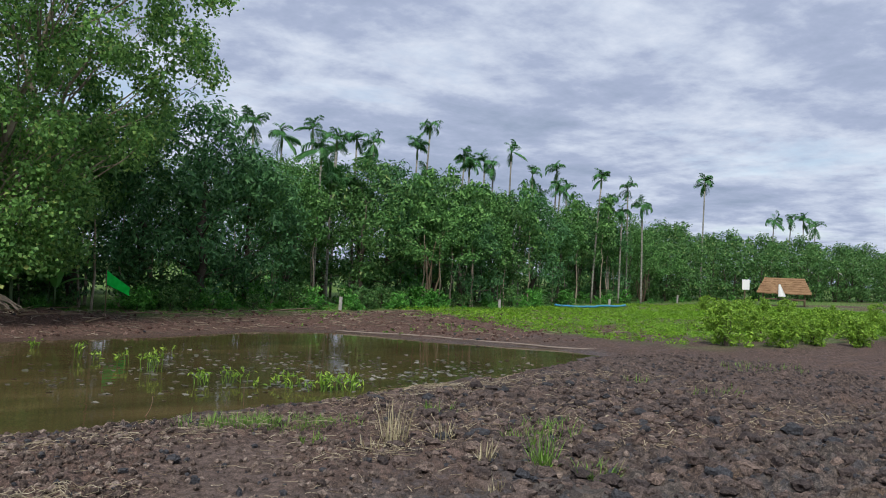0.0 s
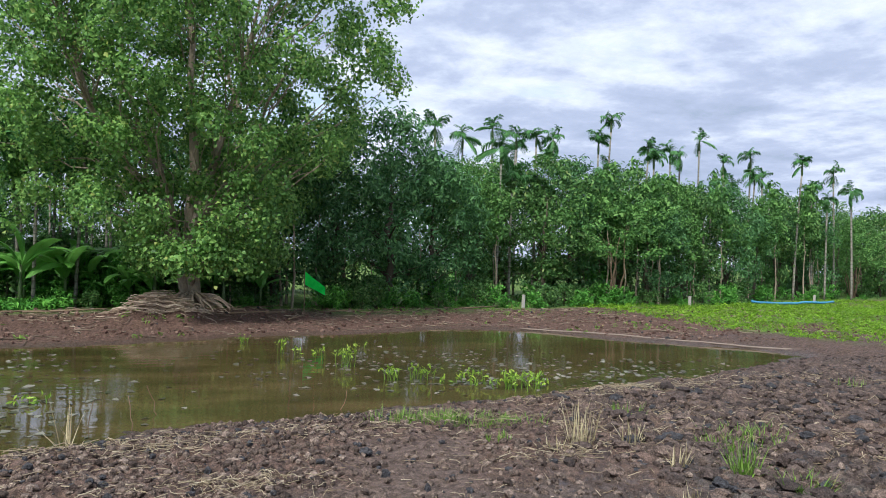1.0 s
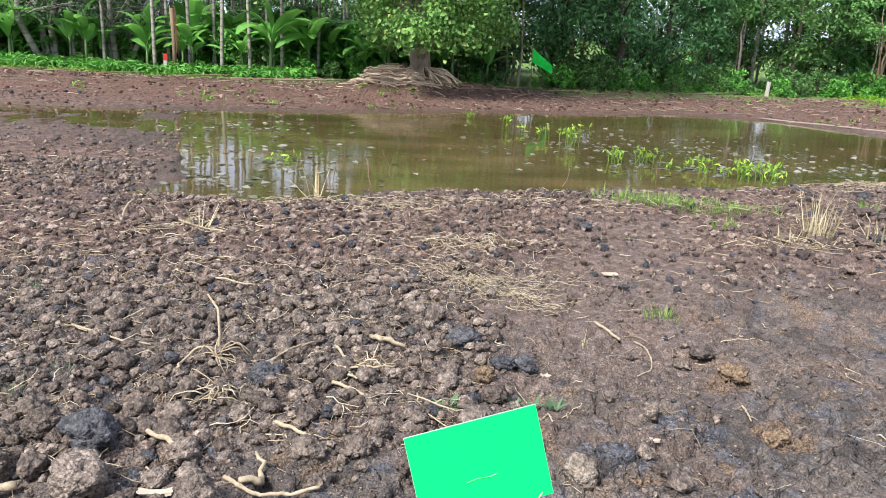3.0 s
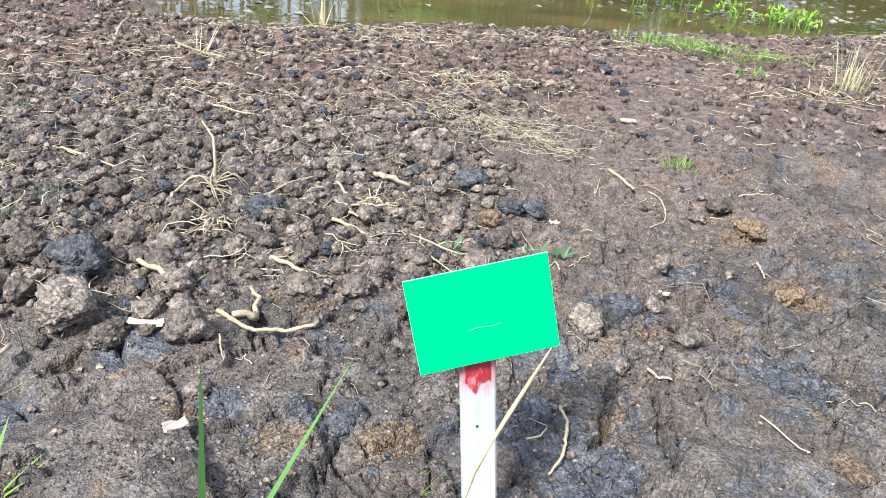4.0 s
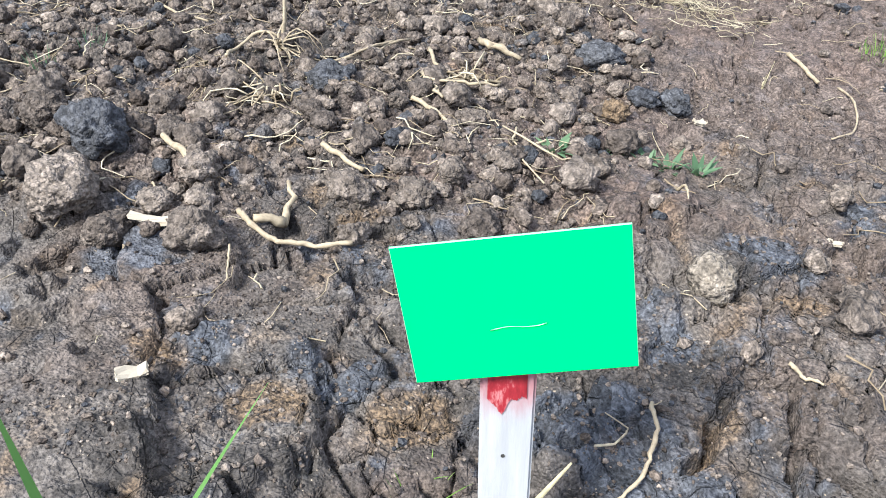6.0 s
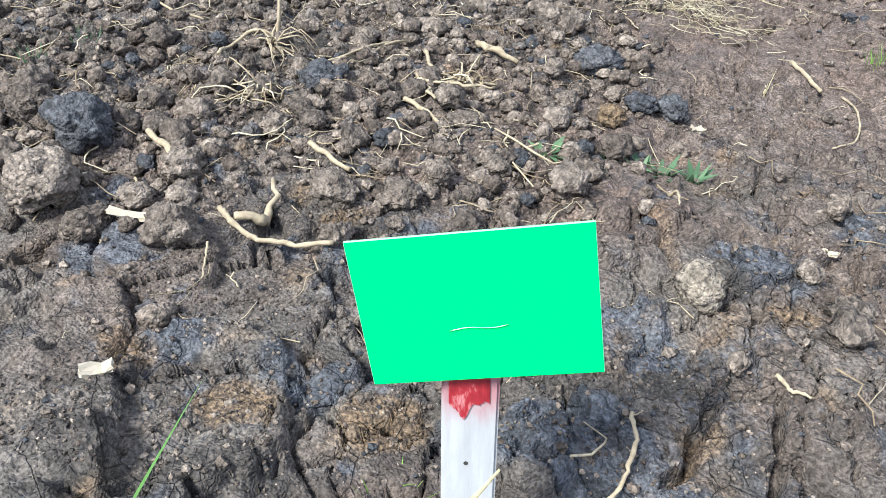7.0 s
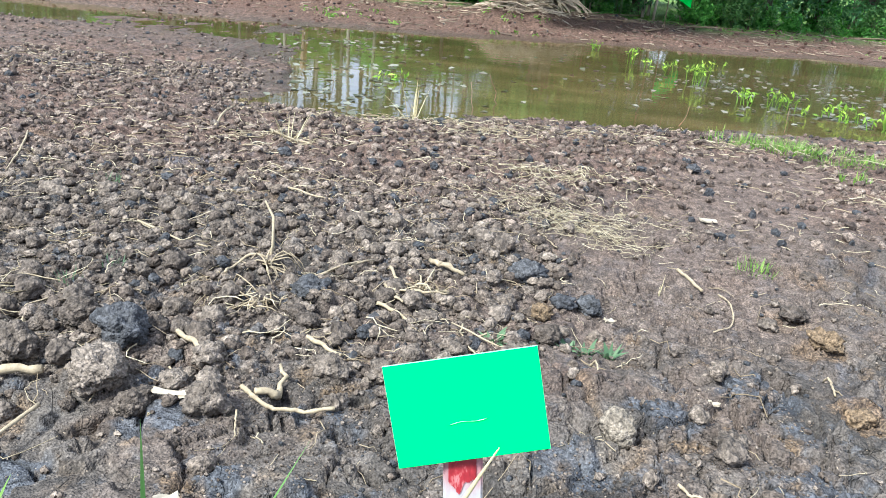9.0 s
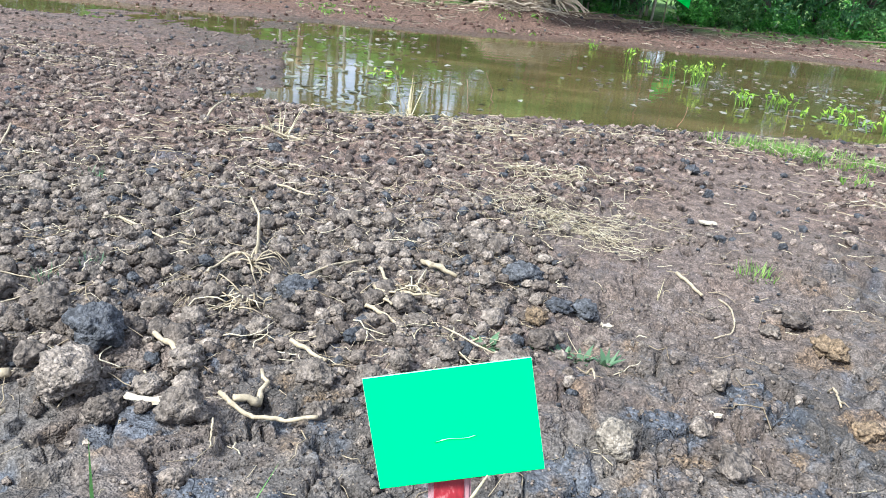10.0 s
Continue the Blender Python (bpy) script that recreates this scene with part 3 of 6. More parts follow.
    shelf = 0.5 + 0.8 * fractal(x, y, 2.1, 6, 120) + 0.25 * fractal(x, y, 12, 3, 126)
    step = shelf * 3.0
    ledge = 0.034 * (np.floor(step) + ease(step - np.floor(step), 0.90, 1.0))
    grit = 0.005 * fractal(x, y, 14, 4, 99) + 0.005 * fractal(x, y, 50, 2, 103)
    z = z + (slab + ledge + grit - 0.045) * smooth * (1 - 0.45 * path)
    z = z + (0.035 * fractal(x, y, 1.1, 3, 21) + 0.016 * (1 - 0.75 * smooth) * fractal(x, y, 6, 4, 22) + 0.008 * (1 - 0.5 * smooth) * fractal(x, y, 24, 2, 26)) * (0.4 + 0.6 * dry)
    return base + (z - base) * far_back


def axis(lo, hi, step, grow_lo, grow_hi):
    mid = list(np.arange(lo, hi + step / 2, step))
    for sign, stages in ((1, grow_hi), (-1, grow_lo)):
        s, p = step, (mid[-1] if sign > 0 else mid[0])
        side = []
        for factor, until in stages:
            while sign * p < sign * until:
                s *= factor
                p += sign * s
                side.append(p)
        mid = mid + side if sign > 0 else side[::-1] + mid
    return np.array(mid)


SURFACE = []


def make_ground():
    xs = axis(-1.2, 1.35, 0.0080, ((1.018, -4), (1.035, -13), (1.16, -1600)), ((1.017, 4.6), (1.035, 14), (1.16, 1600)))
    ys = axis(0.85, 2.2, 0.0080, ((1.14, -1600),), ((1.018, 9), (1.035, 20), (1.14, 2200)))
    X, Y = np.meshgrid(xs, ys)
    Z = ground_height(X, Y)
    nx, ny = len(xs), len(ys)
    SURFACE.extend((xs, ys, Z))
    i, j = np.meshgrid(np.arange(ny - 1), np.arange(nx - 1), indexing="ij")
    quads = np.stack([i * nx + j, i * nx + j + 1, (i + 1) * nx + j + 1, (i + 1) * nx + j], -1).reshape(-1, 4)
    me = build_mesh("ground", np.stack([X, Y, Z], -1).reshape(-1, 3), [quads], M_SOIL)
    d = shore_distance(X, Y)
    smooth, path, plough = regions(X, Y)
    wet = np.clip(ease(WATER_Z + 0.07 - Z, 0, 0.06) * ease(1.5 - np.abs(d), 0, 1) + 0.6 * ease(-1.6 - X, 0, 1) * ease(Y, 7, 8.5) * ease(WATER_Z + 0.06 - Z, 0, 0.05), 0, 1)
    grassy = ease(Y - tree_line(X) + 0.8 + fractal(X, Y, 0.5, 3, 33), -0.5, 0.8)
    field = ease(X - 13.8 + 1.2 * fractal(X, Y, 0.3, 3, 34) - 0.35 * np.maximum(13 - Y, 0), 0, 1.0) * ease(Y, 9.5, 12) * ease(fractal(X, Y, 0.7, 4, 37), -0.30, 0.12)
    red = np.maximum(ease(Y, 12.5, 15.5), 0.6 * ease(Y, 3.2, 5.0) * (1 - 0.45 * plough)) * (1 - grassy) + 0.35 * ease(fractal(X, Y, 0.9, 3, 44), 0.1, 0.5) * ease(6 - Y, 0, 2)
    for name, values in (("wet", wet), ("path", path), ("smooth", smooth * (1 - 0.6 * path)), ("red", np.clip(red, 0, 1)), ("clay", patches(X, Y, CLAY, 150)), ("ochre", patches(X, Y, OCHRE, 160)), ("grassy", np.clip(np.maximum(grassy, field), 0, 1))):
        me.attributes.new(name, "FLOAT", "POINT").data.foreach_set("value", values.astype(np.float32).ravel())
    return thing("ground", me, "bare brown cracked and ploughed earth round a shallow pond", "ground", kind="structure")


ground = make_ground()


def surface(x, y):
    """The built ground's height, by its grid."""
    xs, ys, Z = SURFACE
    x, y = np.asarray(x, float), np.asarray(y, float)
    i = np.clip(np.searchsorted(xs, x) - 1, 0, len(xs) - 2)
    j = np.clip(np.searchsorted(ys, y) - 1, 0, len(ys) - 2)
    u, v = (x - xs[i]) / (xs[i + 1] - xs[i]), (y - ys[j]) / (ys[j + 1] - ys[j])
    return (Z[j, i] * (1 - u) + Z[j, i + 1] * u) * (1 - v) + (Z[j + 1, i] * (1 - u) + Z[j + 1, i + 1] * u) * v


def height_at(x, y):
    return float(surface(x, y))


def level_at(x, y):
    return float(ground_height(np.array([float(x)]), np.array([float(y)]), False)[0])


def make_water():
    xs, ys = np.linspace(-15, 13.5, 58), np.linspace(6.1, 18.2, 26)
    X, Y = np.meshgrid(xs, ys)
    i, j = np.meshgrid(np.arange(25), np.arange(57), indexing="ij")
    quads = np.stack([i * 58 + j, i * 58 + j + 1, (i + 1) * 58 + j + 1, (i + 1) * 58 + j], -1).reshape(-1, 4)
    me = build_mesh("water", np.stack([X, Y, np.full(X.shape, WATER_Z)], -1).reshape(-1, 3), [quads], M_WATER)
    thing("water", me, "still muddy olive-brown pond water mirroring the trees", "water", kind="structure")


make_water()


# ---- sign board on its stake ----
def make_sign():
    white = Nodes("whitewashed_wood", 0.7, 0.3)
    grain = white.noise(5, 6, 0.7, (9, 9, 0.9))
    dirt = white.mask(white.noise(7, 5, 0.7, (1, 1, 0.5)), 0.48, 0.75)
    white.colour(white.mix(white.math("MULTIPLY", dirt, 0.45), white.ramp(grain, (0.35, (0.30, 0.30, 0.305)), (0.65, (0.38, 0.38, 0.385))), (0.24, 0.205, 0.14)))
    tall = white.node("ShaderNodeSeparateXYZ")
    white.link(white.where(), tall.inputs[0])
    up = white.math("ADD", tall.outputs["Z"], white.math("MULTIPLY", white.noise(28, 4, 0.7, (2, 2, 0.6)), 0.07))
    plain = white.bsdf.inputs["Base Color"].links[0].from_socket
    white.colour(white.mix(white.math("MULTIPLY", white.mask(up, 0.352, 0.425), 0.72), plain, (0.30, 0.075, 0.085)))
    white.bump(grain, 0.35, 0.004)
    red = Nodes("red_paint", 0.5, 0.4)
    red.colour(red.ramp(red.noise(26, 5, 0.7, (2, 2, 0.7)), (0.36, (0.15, 0.008, 0.012)), (0.52, (0.26, 0.016, 0.024)), (0.62, (0.40, 0.15, 0.15))))
    green = Nodes("green_board", 0.65, 0.08)
    green.colour(green.mix(green.math("MULTIPLY", green.mask(green.noise(9, 5), 0.55, 0.8), 0.12), (0.0, 0.62, 0.125), (0.0, 0.56, 0.135)))
    edge = plain_material("board_edge", (0.22, 0.48, 0.28), 0.5, 0.4, 0.3, 30)
    steel = Nodes("tie_wire", 0.35, 0.5)
    steel.bsdf.inputs["Metallic"].default_value = 0.8
    steel.colour((0.25, 0.50, 0.32))
    hole = plain_material("nail_hole", (0.02, 0.018, 0.016), 0.9)

    sign = holder("sign_board", "blank green board wired to a white stake with red paint", "sign", m=pose(0.143, 0.940, 0.009))
    # the stake, a planed plank leaning slightly back
    def plank(w, d, z0, z1, bevel=0.004):
        bm = bmesh.new()
        bmesh.ops.create_cube(bm, size=1.0)
        bmesh.ops.scale(bm, vec=(w, d, z1 - z0), verts=bm.verts)
        bmesh.ops.translate(bm, vec=(0, 0, (z0 + z1) / 2), verts=bm.verts)
        bmesh.ops.bevel(bm, geom=bm.edges[:], offset=bevel, segments=2, affect="EDGES")
        return bm

    def finish(bm, name, material):
        me = bpy.data.meshes.new(name)
        bm.to_mesh(me)
        bm.free()
        me.materials.append(material)
        return me

    stake = part("stake", finish(plank(0.078, 0.018, -0.14, 0.55), "stake", white.mat), sign, "white-painted wooden stake, dirty at the foot", STAKE_POSE)
    # paint skins standing a little proud of the wood, with a ragged dripping edge
    def skin(name, x0, x1, z_top, drops, y, material):
        geo, n = Geo(), 25
        x = np.linspace(x0, x1, n)
        low = np.array([z_top - drops[0] - drops[1] * math.exp(-((u - drops[2]) / 0.011) ** 2) - 0.003 * math.sin(k * 0.8) - 0.0015 * math.sin(k * 2.9) for k, u in enumerate(x)])
        v = np.concatenate([np.stack([x, np.full(n, y), np.full(n, z_top)], -1), np.stack([x, np.full(n, y), low], -1),
                            np.stack([x, np.full(n, y + 0.002), np.full(n, z_top)], -1), np.stack([x, np.full(n, y + 0.002), low], -1)])
        k = np.arange(n - 1)
        geo.add(v, np.stack([k, k + n, k + n + 1, k + 1], -1), np.stack([k + n, k + 3 * n, k + 3 * n + 1, k + n + 1], -1), np.stack([k + 2 * n, k + 2 * n + 1, k + 3 * n + 1, k + 3 * n], -1))
        return geo.mesh(name, material, False)

    part("paint_band", skin("paint_band", -0.029, 0.026, 0.415, (0.053, 0.026, -0.010), -0.0112, red.mat), stake, "dripping red paint")
    dot = Geo()
    tube(dot, [(-0.004, -0.0100, 0.255), (-0.004, -0.0085, 0.255)], 0.0032, 8)
    part("nail_hole", dot.mesh("nail_hole", hole, False), stake)
    # the board
    board_pose = BOARD_POSE
    bm = bmesh.new()
    bmesh.ops.create_cube(bm, size=1.0)
    bmesh.ops.scale(bm, vec=(0.297, 0.004, 0.21), verts=bm.verts)
    bmesh.ops.bevel(bm, geom=bm.edges[:], offset=0.0008, segments=1, affect="EDGES")
    me = finish(bm, "board", green.mat)
    me.materials.append(edge)
    for p in me.polygons:
        p.material_index = 0 if abs(p.normal.y) > 0.9 else 1
    board = part("board", me, sign, "flat bright green sheet, blank", board_pose)
    wire = Geo()
    xs = np.linspace(-0.038, 0.036, 14)
    tube(wire, [(x, -0.0036, -0.027 + 0.0022 * math.sin(3.2 * (x + 0.03) / 0.07 * 2) + 0.10 * max(0, x)) for x in xs], 0.0007, 6)
    part("tie_wire", wire.mesh("tie_wire", steel.mat), board, "thin bent tie wire")


STAKE_POSE = pose(0, 0, 0, -11, -4.3, 8)
BOARD_POSE = pose(-0.043, 0.063, 0.518, -10.1, -13.2, 6.5)
make_sign()


# ---- loose earth and litter ----
def ico(level):
    bm = bmesh.new()
    bmesh.ops.create_icosphere(bm, subdivisions=level, radius=1.0)
    v = np.array([p.co[:] for p in bm.verts])
    f = np.array([[p.index for p in face.verts] for face in bm.faces])
    bm.free()
    return v, f


ICO = {k: ico(k) for k in (1, 2, 3, 4)}


def lumpy(level, gen, rough=0.28):
    """A crumbly lump: a ball broken up by coarse and fine relief."""
    v, f = ICO[level]
    s = Vector(gen.uniform(-40, 40, 3))
    r = []
    for p in v:
        q = Vector(p)
        facet = noise.voronoi(q * 1.3 + s)[0]
        knob = noise.voronoi(q * 3.1 + s)[0]
        r.append(1 + rough * (0.75 * noise.fractal(q * 1.3 + s, 0.6, 2.1, 5) + 0.9 * (facet[1] - facet[0]) + 0.45 * (knob[1] - knob[0]) - 0.3) + gen.normal(0, 0.03))
    return v * np.array(r)[:, None], f


def scatter_clods(name, xy, sizes, level, material, label, gen, sink=0.35, smooth=True, flat=0.8):
    geo = Geo()
    shapes = [lumpy(level, gen, 0.55) for _ in range(24)]
    z = surface(xy[:, 0], xy[:, 1])
    turn = gen.uniform(0, 6.283, len(xy))
    squash = gen.uniform(0.6, 1.05, (len(xy), 3)) * [1, 1, flat]
    pick = gen.integers(0, 24, len(xy))
    for (x, y), zz, s, a, q, k in zip(xy, z, sizes, turn, squash, pick):
        v, f = shapes[k]
        w = v * q
        c, sn = math.cos(a), math.sin(a)
        w = np.stack([w[:, 0] * c - w[:, 1] * sn, w[:, 0] * sn + w[:, 1] * c, w[:, 2]], -1) * s
        geo.add(w + [x, y, zz + s * sink], f)
    return thing(name, geo.mesh(name, material, smooth), label, "earth clods", kind="stuff")


def sprinkle(gen, n, x0, x1, y0, y1, keep):
    xy = np.stack([gen.uniform(x0, x1, n), gen.uniform(y0, y1, n)], -1)
    return xy[gen.uniform(0, 1, n) < keep(xy[:, 0], xy[:, 1])]


def loose(x, y):
    smooth, path, plough = regions(x, y)
    d = shore_distance(x, y)
    return (1 - 0.93 * smooth) * (1 - 0.85 * path) * (d > 0.05)


def make_clods():
    gen = np.random.default_rng(21)
    xy = sprinkle(gen, 4100, -2.7, 1.3, 1.3, 4.1, loose)
    scatter_clods("near_clods", xy, 0.010 + 0.030 * gen.uniform(0, 1, len(xy)) ** 2.0, 2, M_CLOD, "loose crumbly brown clods of dug earth", gen)
    shapes = []
    for k in range(16):
        v, f = lumpy(3, gen, 0.5)
        shapes.append(build_mesh("earth_clod", v * 0.04 * np.array([1.0, 0.85, 0.78]), [f], M_LONE_CLOD))
    for x, y in sprinkle(gen, 330, -2.2, 1.1, 1.45, 3.6, loose):
        s = 0.022 + 0.034 * gen.uniform(0, 1) ** 2.0
        thing("earth_clod", shapes[int(gen.integers(0, 16))], "fist-sized crumbly clod of dug earth", "clod", "loose clods", m=pose(x, y, height_at(x, y) + s * 0.45, 0, 0, gen.uniform(0, 360)) @ Matrix.Scale(s / 0.04, 4))
    xy = sprinkle(gen, 14000, -2.7, 1.8, 1.0, 4.4, lambda x, y: np.maximum(loose(x, y), 0.20))
    scatter_clods("crumbs", xy, 0.004 + 0.012 * gen.uniform(0, 1, len(xy)) ** 1.7, 1, M_CLOD, "small crumbs of brown earth", gen, 0.35, False)
    xy = sprinkle(gen, 26000, -1.4, 1.9, 0.95, 2.9, lambda x, y: 0.9 * regions(x, y)[0] * ease(fractal(x, y, 2.2, 4, 145), -0.25, 0.15))
    scatter_clods("mud_crumbs", xy, 0.0022 + 0.0055 * gen.uniform(0, 1, len(xy)) ** 2.5, 1, M_CLOD, "fine crumbs strewn over the cracked mud", gen, 0.35, False)
    xy = sprinkle(gen, 14000, -6.0, 5.5, 3.6, 8.3, lambda x, y: np.maximum(loose(x, y) * (0.45 + 0.55 * ease(2.5 - x, -1, 1)), 0.26 * (shore_distance(x, y) > 0.05)))
    scatter_clods("field_clods", xy, 0.012 + 0.034 * gen.uniform(0, 1, len(xy)) ** 2, 1, M_FIELD_CLOD, "field of brown clods sloping to the water", gen, 0.35, False)
    xy = sprinkle(gen, 2200, 2.0, 8.0, 1.2, 8.0, lambda x, y: regions(x, y)[2] * (shore_distance(x, y) > 0.1))
    scatter_clods("ploughed_clods", xy, 0.022 + 0.085 * gen.uniform(0, 1, len(xy)) ** 2.2, 2, M_PLOUGHED, "coarse dark ploughed clods with a violet cast", gen, 0.1, False, 0.62)
    xy = sprinkle(gen, 8500, 2.0, 14.0, 1.2, 11.0, lambda x, y: regions(x, y)[2] * (shore_distance(x, y) > 0.1))
    scatter_clods("small_ploughed_clods", xy, 0.014 + 0.038 * gen.uniform(0, 1, len(xy)) ** 1.8, 1, M_PLOUGHED, "smaller dark ploughed clods with a violet cast", gen, 0.1, False)
    xy = sprinkle(gen, 9000, -9.0, 22, 13.0, 21.5, lambda x, y: (shore_distance(x, y) > 0.4) * (y < tree_line(x) + 0.3) * (0.35 + 0.65 * ease(fractal(x, y, 0.6, 3, 61), -0.1, 0.3)))
    red = clod_material("red_clod", (0.050, 0.028, 0.022), (0.105, 0.062, 0.050), (0.24, 0.165, 0.135), 0.06)
    scatter_clods("bank_clods", xy, 0.012 + 0.055 * gen.uniform(0, 1, len(xy)) ** 3.2, 1, red, "reddish lumps of earth on the far bank", gen, 0.35, False)
    xy = sprinkle(gen, 3000, -9, -1.5, 6.8, 14.0, lambda x, y: (shore_distance(x, y) > -0.2 - 0.5 * ease(fractal(x, y, 1.2, 3, 45), 0.0, 0.3)) * (0.85 - 0.6 * ease(y, 10.5, 12.5)))
    scatter_clods("marsh_clods", xy, 0.010 + 0.030 * gen.uniform(0, 1, len(xy)) ** 2, 1, M_CLOD, "wet lumps of mud among puddles", gen)


make_clods()


def lone_clod(x, y, r, material, label, flat=0.75, seed=1, name="earth_clod", rough=0.42, lift=0.7):
    gen = np.random.default_rng(seed)
    v, f = lumpy(4 if r > 0.036 else 2, gen, rough)
    geo = Geo()
    geo.add(v * r * np.array([1.0, gen.uniform(0.75, 1.0), flat]), f)
    thing(name, geo.mesh(name, material), label, "clod", "single clods", m=pose(x, y, height_at(x, y) + r * flat * lift, 0, 0, gen.uniform(0, 360)))


def stick(name, pts, r0, r1, material, label, category, gen, sides=7, knots=0.12, group="roots and sticks"):
    geo = Geo()
    pts = np.asarray(pts, float)
    radii = np.linspace(r0, r1, len(pts)) * (1 + gen.normal(0, knots, len(pts)))
    tube(geo, pts, np.abs(radii), sides)
    c = pts.mean(0)
    geo.v = [v - c for v in geo.v]
    return thing(name, geo.mesh(name, material), label, category, group, m=pose(*c))


def ground_stick(name, a, b, r0, r1, material, label, seed, bend=0.10, lift=0.012, count=9, rise=0.0):
    gen = np.random.default_rng(seed)
    pts = wander((a[0], a[1], 0), (b[0], b[1], 0), bend, count, gen)
    flat = surface(pts[:, 0], pts[:, 1])
    line = np.linspace(max(flat[0], flat[:3].mean()), flat[-3:].mean(), count)
    pts[:, 2] = np.maximum(line, flat * 0.6 + line * 0.4) + lift + rise * np.sin(np.linspace(0, np.pi, count))
    return stick(name, pts, r0, r1, material, label, "root" if "root" in name else "stick", gen)


def bent_stick(name, spots, r0, r1, material, label, seed, lift=0.02):
    """A stick laid on the ground along a bent line through the given places."""
    gen = np.random.default_rng(seed)
    spots = np.asarray(spots, float)
    t = np.linspace(0, len(spots) - 1, 5 * len(spots))
    u = np.stack([np.interp(t, range(len(spots)), spots[:, k]) for k in (0, 1)], -1)
    for _ in range(3):
        u[1:-1] = (u[:-2] + 2 * u[1:-1] + u[2:]) / 4
    z = surface(u[:, 0], u[:, 1])
    for _ in range(2):
        z[1:-1] = np.maximum(np.maximum(z[:-2], z[2:]), z[1:-1])
    for _ in range(5):
        z[1:-1] = (z[:-2] + z[1:-1] + z[2:]) / 3
    u = np.concatenate([u + gen.normal(0, 0.0015, u.shape), (z + lift)[:, None]], 1)
    return stick(name, u, r0, r1, material, label, "root" if "root" in name else "stick", gen)


def make_near_litter():
    lone_clod(0.530, 1.67, 0.056, M_PALE_CLOD, "round pale crusted clod of earth on cracked mud", 1.05, 3, rough=0.2, lift=1.0)
    lone_clod(-1.07, 1.94, 0.088, M_DARK_CLOD, "large blue-black clod of clay among crumbs", 0.8, 4)
    lone_clod(0.337, 2.555, 0.045, M_OCHRE_CLOD, "ochre clod of clay at the edge of the loose earth", 0.8, 5)
    for x, y, r, seed in ((0.29, 2.93, 0.085, 6), (0.54, 2.69, 0.062, 7), (-0.29, 2.17, 0.042, 8), (-0.58, 2.48, 0.070, 9), (1.53, 5.45, 0.06, 10), (-1.30, 4.6, 0.05, 11), (0.43, 2.66, 0.05, 17)):
        lone_clod(x, y, r, M_DARK_CLOD, "blue-black lump of clay in the loose earth", 0.6, seed)
    for x, y, r, seed in ((-1.03, 1.68, 0.10, 12), (-0.655, 1.60, 0.068, 13), (-0.88, 1.62, 0.06, 14), (-0.35, 1.86, 0.06, 15), (-0.18, 1.88, 0.055, 16), (-0.75, 1.86, 0.06, 18), (0.0, 1.78, 0.06, 19),
                          (-0.62, 2.18, 0.05, 30), (-1.25, 2.0, 0.07, 31), (-0.1, 2.36, 0.055, 32), (0.2, 2.62, 0.05, 33), (-1.0, 2.2, 0.06, 34), (-0.3, 1.72, 0.045, 35), (-1.35, 1.78, 0.08, 36)):
        lone_clod(x, y, r * 0.92, M_LONE_CLOD, "rough brown clod of dug earth", 0.8, seed)
    for x, y, r, seed in ((1.40, 2.80, 0.055, 40), (1.46, 2.58, 0.065, 41), (1.36, 2.00, 0.05, 42), (1.28, 2.72, 0.04, 43), (1.66, 3.36, 0.05, 44)):
        lone_clod(x, y, r, M_OCHRE_CLOD if seed in (41, 42) else M_LONE_CLOD, "crumbled clod on the bare mud", 0.6, seed)
    gen = np.random.default_rng(55)
    for k in range(34):
        x, y = gen.uniform(0.75, 2.5), gen.uniform(2.0, 4.6)
        lone_clod(x, y, 0.010 + 0.024 * gen.uniform(0, 1) ** 2, M_LONE_CLOD, "small clod lying loose on bare mud", 0.7, 200 + k)
    root, twig = "pale peeled root lying on the earth", "thin pale twig on the earth"
    bent_stick("root", ((-0.595, 1.725), (-0.55, 1.68), (-0.47, 1.652), (-0.38, 1.658), (-0.293, 1.666)), 0.008, 0.006, M_ROOT, "long curved pale root on the mud", 1, 0.02)
    ground_stick("root", (-0.545, 1.695), (-0.485, 1.73), 0.010, 0.013, M_ROOT, "knobbly pale forked root", 2, 0.05, 0.025, 6)
    ground_stick("root", (-0.485, 1.73), (-0.522, 1.89), 0.011, 0.005, M_ROOT, "knobbly pale forked root", 3, 0.08, 0.035, 6)
    ground_stick("root", (-0.90, 1.97), (-0.72, 1.83), 0.009, 0.010, M_ROOT, root, 4, 0.04, 0.035)
    ground_stick("root", (-0.48, 2.06), (-0.34, 1.97), 0.009, 0.007, M_ROOT, root, 5, 0.03, 0.03)
    ground_stick("root", (-0.30, 2.44), (-0.15, 2.30), 0.008, 0.006, M_ROOT, root, 6, 0.08, 0.03)
    ground_stick("root", (-0.58, 2.60), (-0.40, 2.92), 0.006, 0.004, M_ROOT, root, 7, 0.10, 0.03)
    ground_stick("root", (-0.15, 2.97), (-0.10, 2.88), 0.012, 0.014, M_ROOT, "stubby pale forked root", 8, 0.05, 0.03, 6)
    ground_stick("root", (-0.11, 2.89), (0.01, 2.88), 0.014, 0.008, M_ROOT, "stubby pale forked root", 9, 0.05, 0.03, 6)
    bent_stick("root", ((1.15, 3.02), (1.17, 2.93), (1.16, 2.79), (1.12, 2.67), (1.03, 2.60)), 0.0045, 0.003, M_ROOT, "thin bent root on bare mud", 10, 0.008)
    ground_stick("root", (0.99, 3.18), (1.07, 3.00), 0.009, 0.007, M_ROOT, root, 12, 0.04, 0.015)
